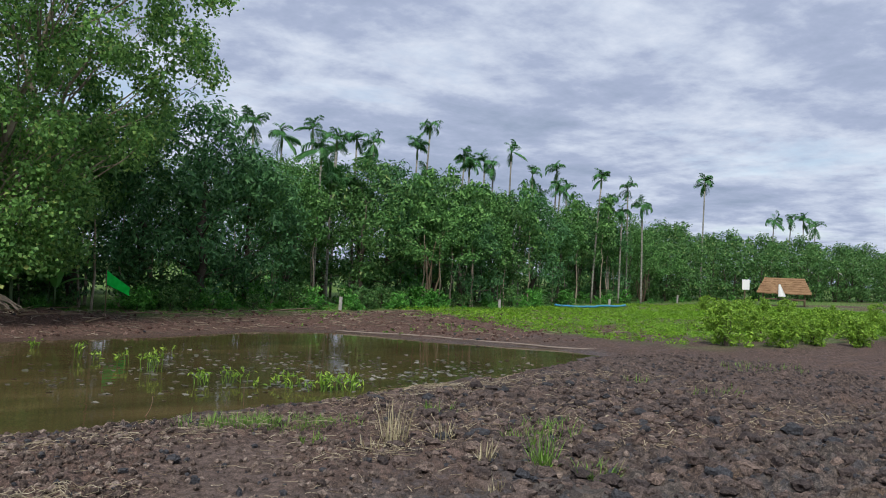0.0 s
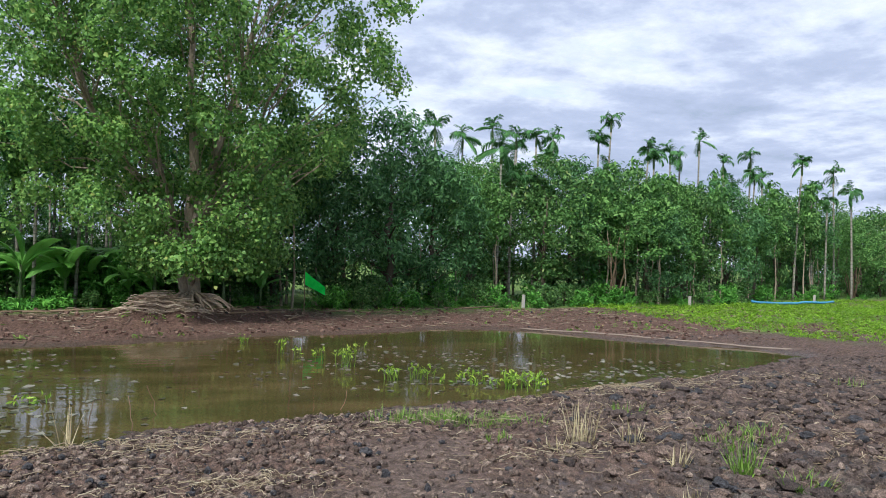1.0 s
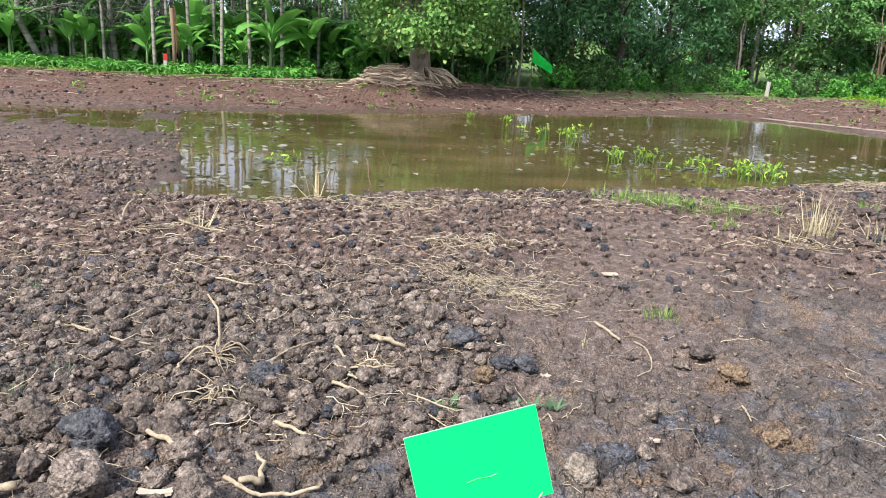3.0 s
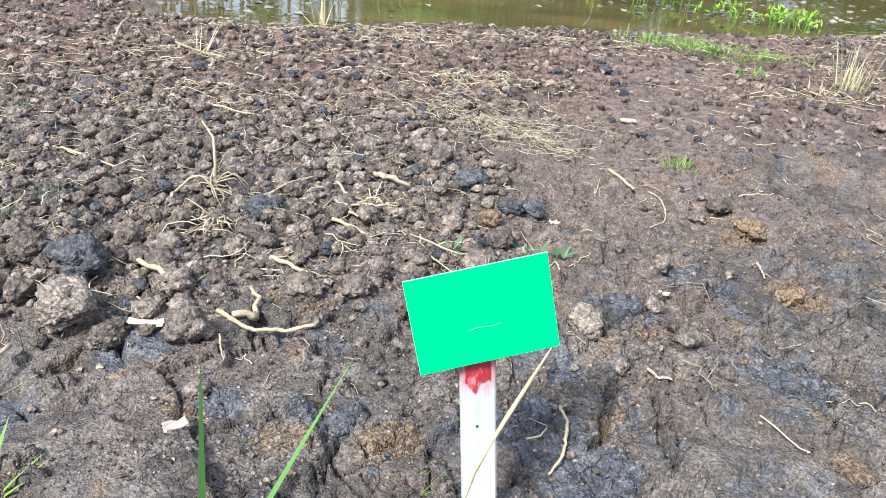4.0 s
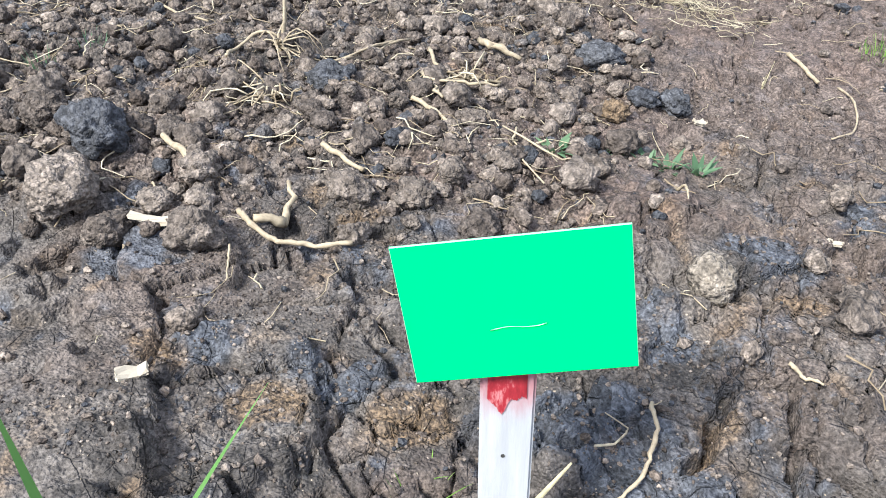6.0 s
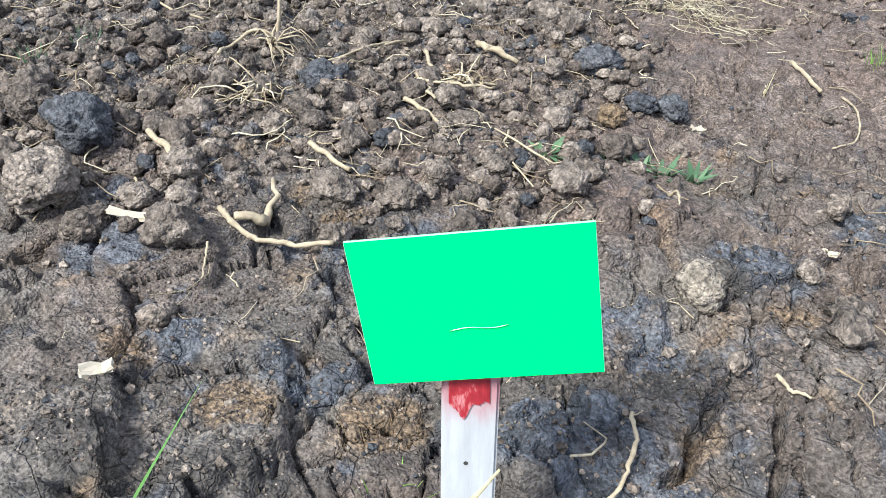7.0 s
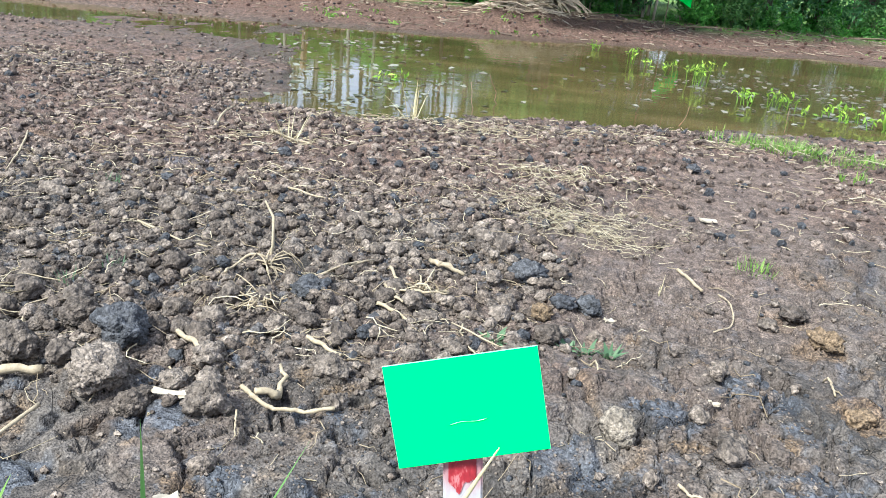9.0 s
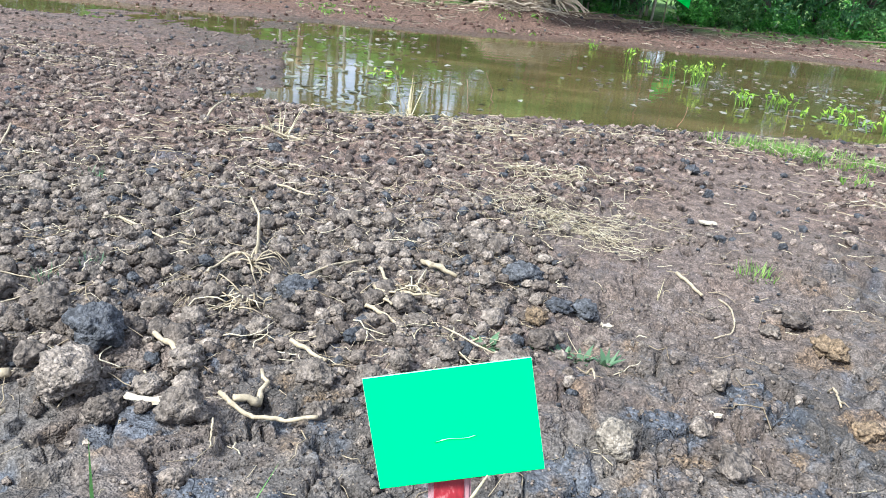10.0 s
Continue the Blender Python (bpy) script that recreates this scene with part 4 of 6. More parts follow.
    ground_stick("root", (-1.53, 3.00), (-1.12, 2.80), 0.006, 0.004, M_ROOT, root, 13, 0.10, 0.025)
    bent_stick("root", ((0.395, 1.325), (0.405, 1.25), (0.385, 1.185), (0.345, 1.14)), 0.0045, 0.004, M_ROOT, "bent pale root beside the sign", 14, 0.015)
    ground_stick("root", (0.04, 2.32), (0.14, 2.02), 0.004, 0.002, M_STRAW, twig, 16, 0.10, 0.03)
    ground_stick("root", (0.00, 2.30), (0.30, 2.20), 0.003, 0.002, M_STRAW, twig, 17, 0.12, 0.03)
    ground_stick("stick", (-1.39, 1.66), (-1.22, 1.71), 0.015, 0.013, M_ROOT, "short thick tan stick on the earth", 18, 0.02, 0.04)
    ground_stick("stick", (-1.13, 1.54), (-1.18, 1.28), 0.007, 0.005, M_ROOT, twig, 19, 0.05, 0.04)
    ground_stick("root", (-1.42, 1.56), (-1.20, 1.42), 0.006, 0.004, M_ROOT, root, 20, 0.20, 0.04)
    ground_stick("root", (-0.29, 2.57), (-0.04, 2.62), 0.006, 0.004, M_ROOT, root, 21, 0.10, 0.035)
    ground_stick("root", (-0.30, 2.62), (-0.20, 2.42), 0.007, 0.005, M_ROOT, root, 22, 0.10, 0.03)
    ground_stick("root", (0.88, 2.98), (0.89, 3.03), 0.003, 0.002, M_STRAW, "dry upright grass stalk", 23, 0.02, 0.0, 6, 0.0)
    for k, (spots, r0, r1) in enumerate((
            (((-1.03, 3.76), (-0.88, 3.67), (-0.76, 3.68)), 0.006, 0.004), (((-0.92, 2.48), (-0.95, 2.60), (-0.90, 2.69), (-0.82, 2.70)), 0.006, 0.005),
            (((-0.45, 2.88), (-0.52, 2.72), (-0.63, 2.58)), 0.005, 0.003), (((-0.31, 2.80), (-0.27, 2.65), (-0.16, 2.63), (-0.04, 2.67)), 0.007, 0.004),
            (((-1.71, 2.13), (-1.65, 2.33), (-1.49, 2.33)), 0.004, 0.002), (((-1.41, 1.91), (-1.52, 2.10), (-1.42, 2.18)), 0.004, 0.002),
            (((-1.22, 1.43), (-1.28, 1.51), (-1.36, 1.55)), 0.005, 0.003), (((-2.92, 4.38), (-2.67, 3.88), (-2.54, 3.57)), 0.007, 0.004),
            (((-2.04, 5.31), (-2.12, 5.74), (-2.18, 6.12)), 0.010, 0.006), (((-1.60, 5.25), (-1.33, 4.97), (-1.19, 4.88)), 0.008, 0.005),
            (((-0.86, 1.81), (-0.83, 1.77), (-0.80, 1.70)), 0.004, 0.002), (((-0.56, 1.58), (-0.55, 1.54), (-0.53, 1.48)), 0.003, 0.002),
            (((0.48, 2.02), (0.49, 1.98), (0.49, 1.92)), 0.005, 0.002), (((1.35, 2.28), (1.34, 2.22), (1.33, 2.14)), 0.005, 0.003), (((0.66, 1.44), (0.69, 1.42), (0.72, 1.40)), 0.005, 0.003))):
        bent_stick("root", spots, r0, r1, M_ROOT, "crooked pale root on the loose earth", 60 + k, 0.025)
    # the torn-up stump with its spread of roots
    gen = np.random.default_rng(5)
    bx, by = -0.81, 2.66
    bz = height_at(bx, by)
    stump = holder("uprooted_stump", "uprooted pale seedling stump with spreading roots", "root", "roots and sticks", pose(bx, by, bz))
    geo = Geo()
    tube(geo, [(0, 0, -0.01), (0.01, 0.05, 0.10), (-0.01, 0.12, 0.20), (-0.07, 0.2, 0.24)], [0.009, 0.007, 0.006, 0.004], 7)
    part("stem", geo.mesh("stem", M_ROOT), stump)
    for k in range(18):
        a, r = gen.uniform(0, 6.28), gen.uniform(0.07, 0.24)
        ex, ey = r * math.cos(a), r * math.sin(a) * 0.8
        pts = wander((0, 0, 0.03), (ex, ey, height_at(bx + ex, by + ey) - bz + 0.008), 0.14, 7, gen)
        pts[:, 2] += 0.03 * np.sin(np.linspace(0, np.pi, 7))
        geo = Geo()
        tube(geo, pts, np.linspace(0.0038, 0.0015, 7), 5)
        part("root", geo.mesh("root", M_ROOT), stump)
    # a mat of fine roots
    for cx, cy, n, spread, seed in ((-0.72, 2.33, 34, 0.10, 1), (-0.12, 2.66, 22, 0.10, 2)):
        g, gen = Geo(), np.random.default_rng(seed)
        for k in range(n):
            a, r = gen.uniform(0, 6.28), gen.uniform(0.03, spread * 1.6)
            x0, y0 = cx + gen.normal(0, spread * 0.35), cy + gen.normal(0, spread * 0.3)
            p = wander((x0, y0, height_at(x0, y0) + 0.03), (x0 + r * math.cos(a), y0 + r * math.sin(a), height_at(x0 + r * math.cos(a), y0 + r * math.sin(a)) + 0.012), 0.15, 6, gen)
            p[:, 2] += 0.02 * np.sin(np.linspace(0, np.pi, 6))
            tube(g, p, np.linspace(0.0035, 0.0015, 6), 4)
        thing("root_mat", g.mesh("root_mat", M_STRAW), "matted tuft of fine pale roots", "root", kind="stuff")
    # pale chips of wood
    for x, y, l, w, turn, seed in ((-0.785, 1.64, 0.10, 0.022, 4, 1), (-0.575, 1.148, 0.055, 0.026, 35, 2), (0.87, 1.93, 0.032, 0.012, -10, 3), (0.62, 2.62, 0.035, 0.025, 20, 4), (1.35, 4.15, 0.10, 0.04, 8, 5), (0.75, 4.75, 0.04, 0.05, 80, 6)):
        bm = bmesh.new()
        bmesh.ops.create_cube(bm, size=1.0)
        bmesh.ops.subdivide_edges(bm, edges=bm.edges[:], cuts=2, use_grid_fill=True)
        bmesh.ops.scale(bm, vec=(l, w, 0.007), verts=bm.verts)
        g = np.random.default_rng(seed)
        for v in bm.verts:
            v.co += Vector(g.normal(0, 0.0022, 3)) + Vector((0, 0, 0.006 * (v.co.x / l) ** 2 * 4))
        me = bpy.data.meshes.new("wood_chip")
        bm.to_mesh(me)
        bm.free()
        me.materials.append(M_CHIP)
        thing("wood_chip", me, "pale splintered chip of wood on the earth", "wood chip", "wood chips", m=pose(x, y, height_at(x, y) + 0.011, 4, 3, turn))


make_near_litter()


def straw_bits(name, centres, lengths, gen, material, label, kind="stuff", thick=0.0016, lift=0.012, category="straw", bend=0.12, joints=6):
    geo = Geo()
    for (x, y), l in zip(centres, lengths):
        a = gen.uniform(0, 6.28)
        ex, ey = x + l * math.cos(a), y + l * math.sin(a)
        p = wander((x, y, 0), (ex, ey, 0), bend, joints, gen)
        z = surface(p[:, 0], p[:, 1])
        p[:, 2] = np.maximum(z, np.linspace(z[0], z[-1], joints)) + lift * gen.uniform(0.4, 1.6) + l * 0.08 * gen.uniform(-0.3, 1) * np.linspace(0, 1, joints)
        tube(geo, p, thick * gen.uniform(0.7, 1.8) * np.linspace(1.1, 0.6, joints), 3, False)
    return thing(name, geo.mesh(name, material), label, category, kind=kind)


M_PALE_STRAW = straw_material("pale_straw", (0.20, 0.16, 0.10), (0.34, 0.285, 0.195), (0.47, 0.42, 0.31))


def make_straw():
    gen = np.random.default_rng(77)
    xy = sprinkle(gen, 3600, -2.7, 2.2, 1.2, 4.3, lambda x, y: 0.05 + 0.5 * loose(x, y))
    straw_bits("straw_litter", xy, gen.uniform(0.02, 0.17, len(xy)), gen, M_STRAW, "scattered bits of straw and fine roots", thick=0.0016, bend=0.2)
    xy = sprinkle(gen, 8600, -5.5, 9.5, 3.8, 8.6, lambda x, y: (shore_distance(x, y) > 0.0) * (0.15 + 0.85 * ease(fractal(x, y, 0.7, 3, 71), -0.15, 0.25)))
    straw_bits("field_straw", xy, gen.uniform(0.03, 0.15, len(xy)), gen, M_STRAW, "dry straw strewn over the clods", thick=0.0025, joints=4)
    for cx, cy, sx, sy, n, l in ((0.48, 3.80, 0.17, 0.13, 170, 0.22), (0.70, 3.55, 0.13, 0.10, 110, 0.18), (0.32, 4.15, 0.24, 0.15, 100, 0.2), (0.55, 4.72, 0.28, 0.12, 80, 0.2), (0.85, 3.95, 0.24, 0.18, 70, 0.16), (-1.42, 5.05, 0.18, 0.14, 50, 0.22), (0.25, 4.75, 0.35, 0.12, 60, 0.2),
                                 (-0.8, 6.35, 0.4, 0.12, 70, 0.25), (-0.1, 6.05, 0.25, 0.15, 60, 0.2), (5.6, 7.9, 0.6, 0.25, 150, 0.5), (3.0, 4.9, 0.35, 0.12, 70, 0.24), (-1.75, 2.1, 0.15, 0.1, 50, 0.2), (2.2, 6.6, 0.6, 0.25, 90, 0.22), (0.6, 6.4, 0.5, 0.2, 70, 0.2)):
        xy = np.stack([gen.normal(cx, sx, n), gen.normal(cy, sy, n)], -1)
        straw_bits("straw_heap", xy, gen.uniform(0.3, 1.0, n) * l * 0.8, gen, M_PALE_STRAW, "flattened heap of pale dry straw", "stuff", 0.0012 if cy < 4.5 else 0.0024, 0.03, bend=0.25)


make_straw()


# ---- small plants ----
def blade(geo, base, tip, width, sag, gen, steps=5):
    base, tip = np.asarray(base, float), np.asarray(tip, float)
    t = np.linspace(0, 1, steps)[:, None]
    p = base + (tip - base) * t
    p[:, 2] += sag * np.sin(np.pi * t[:, 0] * 0.5) - sag * t[:, 0]
    d = tip - base
    s = np.cross(d, [0, 0, 1.0])
    s = s / (np.linalg.norm(s) + 1e-6)
    a = gen.uniform(-0.7, 0.7)
    s = s * math.cos(a) + np.array([0, 0, 1.0]) * math.sin(a) * 0.3
    w = width * (1 - t ** 1.6) * 0.5
    v = np.concatenate([p - s * w, p + s * w])
    k = np.arange(steps - 1)
    geo.add(v, np.stack([k, k + 1, k + 1 + steps, k + steps], -1))


def grass_tuft(x, y, n, height, spread, material, label, seed, name="grass_tuft", lean=0.5, width=0.011, group="grass tufts", droop=0.25):
    gen, geo = np.random.default_rng(seed), Geo()
    for k in range(n):
        a, r = gen.uniform(0, 6.28), spread * math.sqrt(gen.uniform(0, 1))
        bx, by = r * math.cos(a), r * math.sin(a)
        h, o = height * gen.uniform(0.2, 1.1), height * lean * gen.uniform(0.1, 1.5)
        b = a + gen.normal(0, 0.9)
        z0 = height_at(x + bx, y + by) - height_at(x, y) if spread > 0.2 else 0.0
        blade(geo, (bx, by, z0 - 0.01), (bx + o * math.cos(b), by + o * math.sin(b), z0 + h), width * gen.uniform(0.6, 1.3), droop * h, gen)
    return thing(name, geo.mesh(name, material), label, "grass", group, "stuff", pose(x, y, height_at(x, y)))


def make_grass():
    dry, green = "tuft of dry straw-coloured grass on bare earth", "tuft of fresh green grass on bare earth"
    grass_tuft(3.33, 5.2, 70, 0.42, 0.10, M_DRYGRASS, "tall dry straw-coloured grass tuft on bare earth", 1, lean=0.3)
    grass_tuft(3.75, 5.05, 24, 0.2, 0.12, M_DRYGRASS, dry, 2)
    grass_tuft(3.05, 5.1, 26, 0.14, 0.16, M_DRYGRASS, dry, 3)
    grass_tuft(3.62, 4.3, 24, 0.20, 0.08, M_DRYGRASS, dry, 4, lean=0.35)
    grass_tuft(3.25, 3.65, 26, 0.16, 0.08, M_DRYGRASS, dry, 5, lean=0.4)
    grass_tuft(3.98, 4.02, 60, 0.32, 0.09, M_GRASS, "tall green grass tuft on bare earth", 6, lean=0.45)
    grass_tuft(4.55, 4.75, 150, 0.10, 0.34, M_GRASS, green, 7, lean=0.8)
    grass_tuft(4.9, 4.9, 110, 0.10, 0.30, M_GRASS, green, 8, lean=0.8)
    grass_tuft(4.1, 3.55, 50, 0.12, 0.16, M_GRASS, green, 9, lean=0.9)
    grass_tuft(2.55, 6.75, 420, 0.11, 0.36, M_GRASS, "patch of bright green grass near the water", 10, lean=0.7, width=0.008)
    grass_tuft(2.15, 6.8, 90, 0.15, 0.26, M_GRASS, "patch of bright green grass near the water", 11, lean=0.6, width=0.008)
    grass_tuft(3.0, 6.45, 420, 0.07, 0.36, M_GRASS, "patch of bright green grass near the water", 12, lean=0.9, width=0.007)
    grass_tuft(3.3, 6.3, 90, 0.07, 0.3, M_GRASS, "patch of yellowing green grass near the water", 13, lean=0.9)
    grass_tuft(2.75, 5.6, 40, 0.09, 0.12, M_GRASS, green, 14)
    grass_tuft(4.5, 6.25, 40, 0.16, 0.16, M_GRASS, green, 15)
    grass_tuft(8.5, 7.1, 40, 0.13, 0.2, M_GRASS, green, 16)
    grass_tuft(8.6, 5.85, 60, 0.1, 0.35, M_GRASS, green, 17)
    grass_tuft(12.0, 7.4, 120, 0.12, 0.7, M_GRASS, green, 18)
    grass_tuft(1.38, 3.3, 60, 0.07, 0.10, M_GRASS, green, 19, width=0.005)
    grass_tuft(-1.95, 3.55, 28, 0.10, 0.05, M_WEED, green, 20, width=0.005)
    grass_tuft(-1.5, 2.36, 30, 0.06, 0.06, M_WEED, green, 21, width=0.006)
    grass_tuft(-1.4, 2.5, 14, 0.05, 0.05, M_WEED, green, 22, width=0.006)
    grass_tuft(-0.7, 6.55, 14, 0.38, 0.06, M_DRYGRASS, "bent dry stalks at the water's edge", 23, lean=0.6)
    grass_tuft(-1.4, 5.05, 10, 0.25, 0.05, M_DRYGRASS, dry, 24, lean=0.5)
    grass_tuft(0.88, 2.98, 3, 0.16, 0.01, M_DRYGRASS, "single dry upright stalk", 25, lean=0.08, width=0.006)
    grass_tuft(-0.02, 1.09, 9, 0.09, 0.05, M_GRASS, green, 26, width=0.004)
    # weeds with short pointed leaves
    for x, y, n, r, seed in ((0.505, 2.30, 16, 0.045, 1), (0.585, 2.28, 14, 0.05, 2), (0.16, 2.27, 9, 0.035, 3), (0.30, 2.34, 8, 0.04, 4), (0.44, 2.34, 9, 0.04, 5)):
        grass_tuft(x, y, int(n * 1.3), 0.030, 0.022, M_WEED, "small grey-green weed seedling on bare mud", 50 + seed, "weed", 1.7, 0.022, "weeds", 0.5)
    # long blades by the sign
    gen = np.random.default_rng(3)
    for base, tip, w, seed in (((-0.42, 0.72, 0.0), (-0.383, 0.675, 0.645), 0.024, 1), ((-0.40, 0.72, 0.0), (-0.148, 0.785, 0.568), 0.028, 2)):
        g = Geo()
        z = height_at(base[0], base[1])
        lean = (tip[0] - base[0], tip[1] - base[1], tip[2] - z)
        blade(g, (0, 0, -0.02), (lean[0], lean[1], lean[2]), w, 0.02, gen, 9)
        me = g.mesh("long_grass", M_LONG)
        thing("long_grass", me, "long green grass blade standing before the sign", "grass", "grass tufts", m=pose(base[0], base[1], z))
    g = Geo()
    z = height_at(-0.03, 0.50)
    pts = np.array([(0.0, 0.0, -0.02), (0.03, 0.05, 0.30), (0.085, 0.095, 0.50), (0.184, 0.152, 0.69 - z)])
    t = np.linspace(0, 3, 12)
    fine = np.stack([np.interp(t, range(4), pts[:, k]) for k in range(3)], -1)
    tube(g, fine, np.linspace(0.0022, 0.0036, 12) * np.array([1] * 9 + [1.2, 0.9, 0.3]), 6)
    thing("dry_stalk", g.mesh("dry_stalk", M_DRYGRASS), "pale dry grass stalk leaning before the sign", "grass", "grass tufts", m=pose(-0.03, 0.50, z))
    # low leafy weed at the edge of the sign's clearing
    g, gen = Geo(), np.random.default_rng(12)
    for k in range(46):
        a, r = gen.uniform(0, 6.28), gen.uniform(0.02, 0.17)
        blade(g, (r * 0.4 * math.cos(a), r * 0.4 * math.sin(a), 0.0), (r * 1.1 * math.cos(a), r * 1.1 * math.sin(a), gen.uniform(0.02, 0.12)), 0.016, 0.02, gen, 4)
    thing("weed", g.mesh("weed", M_GRASS), "sprawling light green leafy weed", "weed", "weeds", m=pose(-0.98, 0.97, height_at(-0.98, 0.97)))


make_grass()


def water_plant(x, y, stems, height, spread, seed, big=1.0, name="water_plant"):
    gen, geo = np.random.default_rng(seed), Geo()
    plant = holder(name, "bright green leafy plant standing in the pond", "water plant", "water plants", pose(x, y, WATER_Z))
    for k in range(stems):
        a, r = gen.uniform(0, 6.28), spread * math.sqrt(gen.uniform(0, 1))
        bx, by, h = r * math.cos(a), r * math.sin(a) * 0.6, height * gen.uniform(0.4, 1.0)
        top = (bx + gen.normal(0, 0.05), by + gen.normal(0, 0.05), h)
        stalk = Geo()
        tube(stalk, wander((bx, by, -0.2), top, 0.05, 5, gen), 0.006 * big, 4, False)
        part("stalk", stalk.mesh("stalk", M_GRASS), plant)
        n = int(gen.integers(3, 6))
        c = np.array([top] * n) + gen.normal(0, 0.04 * big, (n, 3)) * [1, 1, 0.8]
        c[:, 2] = np.maximum(c[:, 2], 0.02)
        leaves(geo, c, gen.normal(0, 0.6, (n, 3)) + [0, -0.5, 0.5], 0.085 * big, 0.026 * big, gen, -1.4)
    part("foliage", geo.mesh("foliage", M_BUSH), plant)


def make_water_plants():
    for x, y, n, h, s, seed in ((4.5, 8.75, 26, 0.20, 0.32, 1), (4.1, 9.15, 7, 0.2, 0.12, 2), (3.85, 9.35, 6, 0.10, 0.30, 3), (3.5, 9.75, 9, 0.18, 0.20, 4), (3.05, 9.75, 7, 0.18, 0.12, 5), (2.8, 11.2, 9, 0.30, 0.13, 6),
                                (2.55, 12.0, 4, 0.24, 0.08, 7), (2.05, 13.1, 4, 0.3, 0.06, 8), (2.28, 12.8, 3, 0.10, 0.12, 9), (3.7, 13.8, 2, 0.08, 0.1, 10), (4.9, 9.1, 5, 0.10, 0.2, 11), (1.6, 14.7, 4, 0.14, 0.12, 12), (-1.2, 8.9, 5, 0.10, 0.12, 13)):
        water_plant(x, y, n, h, s, seed)
    gen, geo = np.random.default_rng(8), Geo()
    spots = [(4.3, 9.3, 1.1, 0.35, 120), (5.6, 11.0, 1.3, 0.5, 70), (6.6, 9.7, 1.2, 0.4, 110), (3.6, 11.0, 0.9, 0.4, 40), (3.2, 12.9, 1.3, 0.6, 24), (-1.6, 9.2, 0.9, 1.0, 130), (-2.2, 12.2, 0.8, 0.9, 110), (-1.4, 7.4, 0.5, 0.3, 40), (1.8, 10.4, 0.6, 0.4, 14), (4.4, 12.2, 1.6, 0.6, 80), (8.5, 10.6, 0.9, 0.4, 30)]
    c = np.concatenate([np.stack([gen.normal(x, sx, n), gen.normal(y, sy, n), np.full(n, WATER_Z + 0.008)], -1) for x, y, sx, sy, n in spots])
    leaves(geo, c, np.tile([0, 0, 1.0], (len(c), 1)) + gen.normal(0, 0.10, (len(c), 3)), 0.11, 0.09, gen, 0, 0.06)
    thing("floating_leaves", geo.mesh("floating_leaves", M_PADS), "scattered greyish leaves floating on the pond", "leaves", kind="stuff")
    # twigs that stand out of the water
    for x, y, l, seed in ((0.05, 8.0, 0.3, 1), (-0.6, 7.6, 0.25, 2), (-1.9, 8.3, 0.2, 3), (1.8, 7.9, 0.2, 4), (3.1, 8.2, 0.25, 5), (-0.2, 7.3, 0.3, 6)):
        gen = np.random.default_rng(40 + seed)
        pts = wander((x, y, WATER_Z - 0.1), (x + gen.normal(0, 0.12), y + gen.normal(0, 0.1), WATER_Z + l), 0.12, 6, gen)
        stick("twig", pts, 0.006, 0.003, M_WOOD, "thin brown twig standing out of the water", "twig", gen, 5)


make_water_plants()


# ---- palms ----
def frond_mesh(name, length, lift, arch, seed, pairs=20, leaflet=0.46, hang=0.45):
    """A feather frond that leaves the crown along +x."""
    gen, geo = np.random.default_rng(seed), Geo()
    t = np.linspace(0, 1, 11)
    ang = lift - arch * t ** 1.3
    step = length / 10
    x = np.concatenate([[0], np.cumsum(np.cos(ang[:-1]) * step)])
    z = np.concatenate([[0], np.cumsum(np.sin(ang[:-1]) * step)])
    spine = np.stack([x, gen.normal(0, 0.006, 11).cumsum(), z], -1)
    tube(geo, spine, np.linspace(0.022, 0.005, 11), 4)
    for s in (-1, 1):
        for k in range(pairs):
            u = 0.10 + 0.90 * (k + gen.uniform(0, 0.6)) / pairs
            i = u * 10
            p = np.array([np.interp(i, range(11), spine[:, c]) for c in range(3)])
            a = np.interp(i, range(11), ang)
            d = np.array([math.cos(a), 0, math.sin(a)])
            l = leaflet * (0.35 + 0.65 * math.sin(math.pi * min(1, 0.15 + u * 0.85))) * gen.uniform(0.8, 1.15)
            out = d * 0.75 + np.array([0, s * 0.9, 0]) + np.array([0, 0, gen.uniform(-0.55, 0.30)])
            out /= np.linalg.norm(out)
            w = np.cross(out, np.array([0, 0, 1.0])) * 0.036
            mid = p + out * l * 0.45
            tip = p + out * l * 0.92 + np.array([0, 0, -hang * l])
            geo.add(np.array([p - w * 0.4, p + w * 0.4, mid + w, tip, mid - w]), np.array([[0, 1, 2], [0, 2, 4], [4, 2, 3]]))
    return geo.mesh(name, M_PALM)


FRONDS = [frond_mesh("frond", 1.15, 1.45, 1.7, 1, hang=0.2), frond_mesh("frond", 1.2, 1.2, 2.9, 2), frond_mesh("frond", 1.15, 0.75, 2.5, 3), frond_mesh("frond", 1.2, -0.7, 0.8, 4, hang=0.6)]
SHAFT = Geo()
tube(SHAFT, [(0, 0, -0.75), (0, 0, -0.4), (0, 0, -0.05), (0, 0, 0.12)], [0.062, 0.085, 0.06, 0.02], 8)
SHAFT = SHAFT.mesh("crownshaft", M_SHAFT)


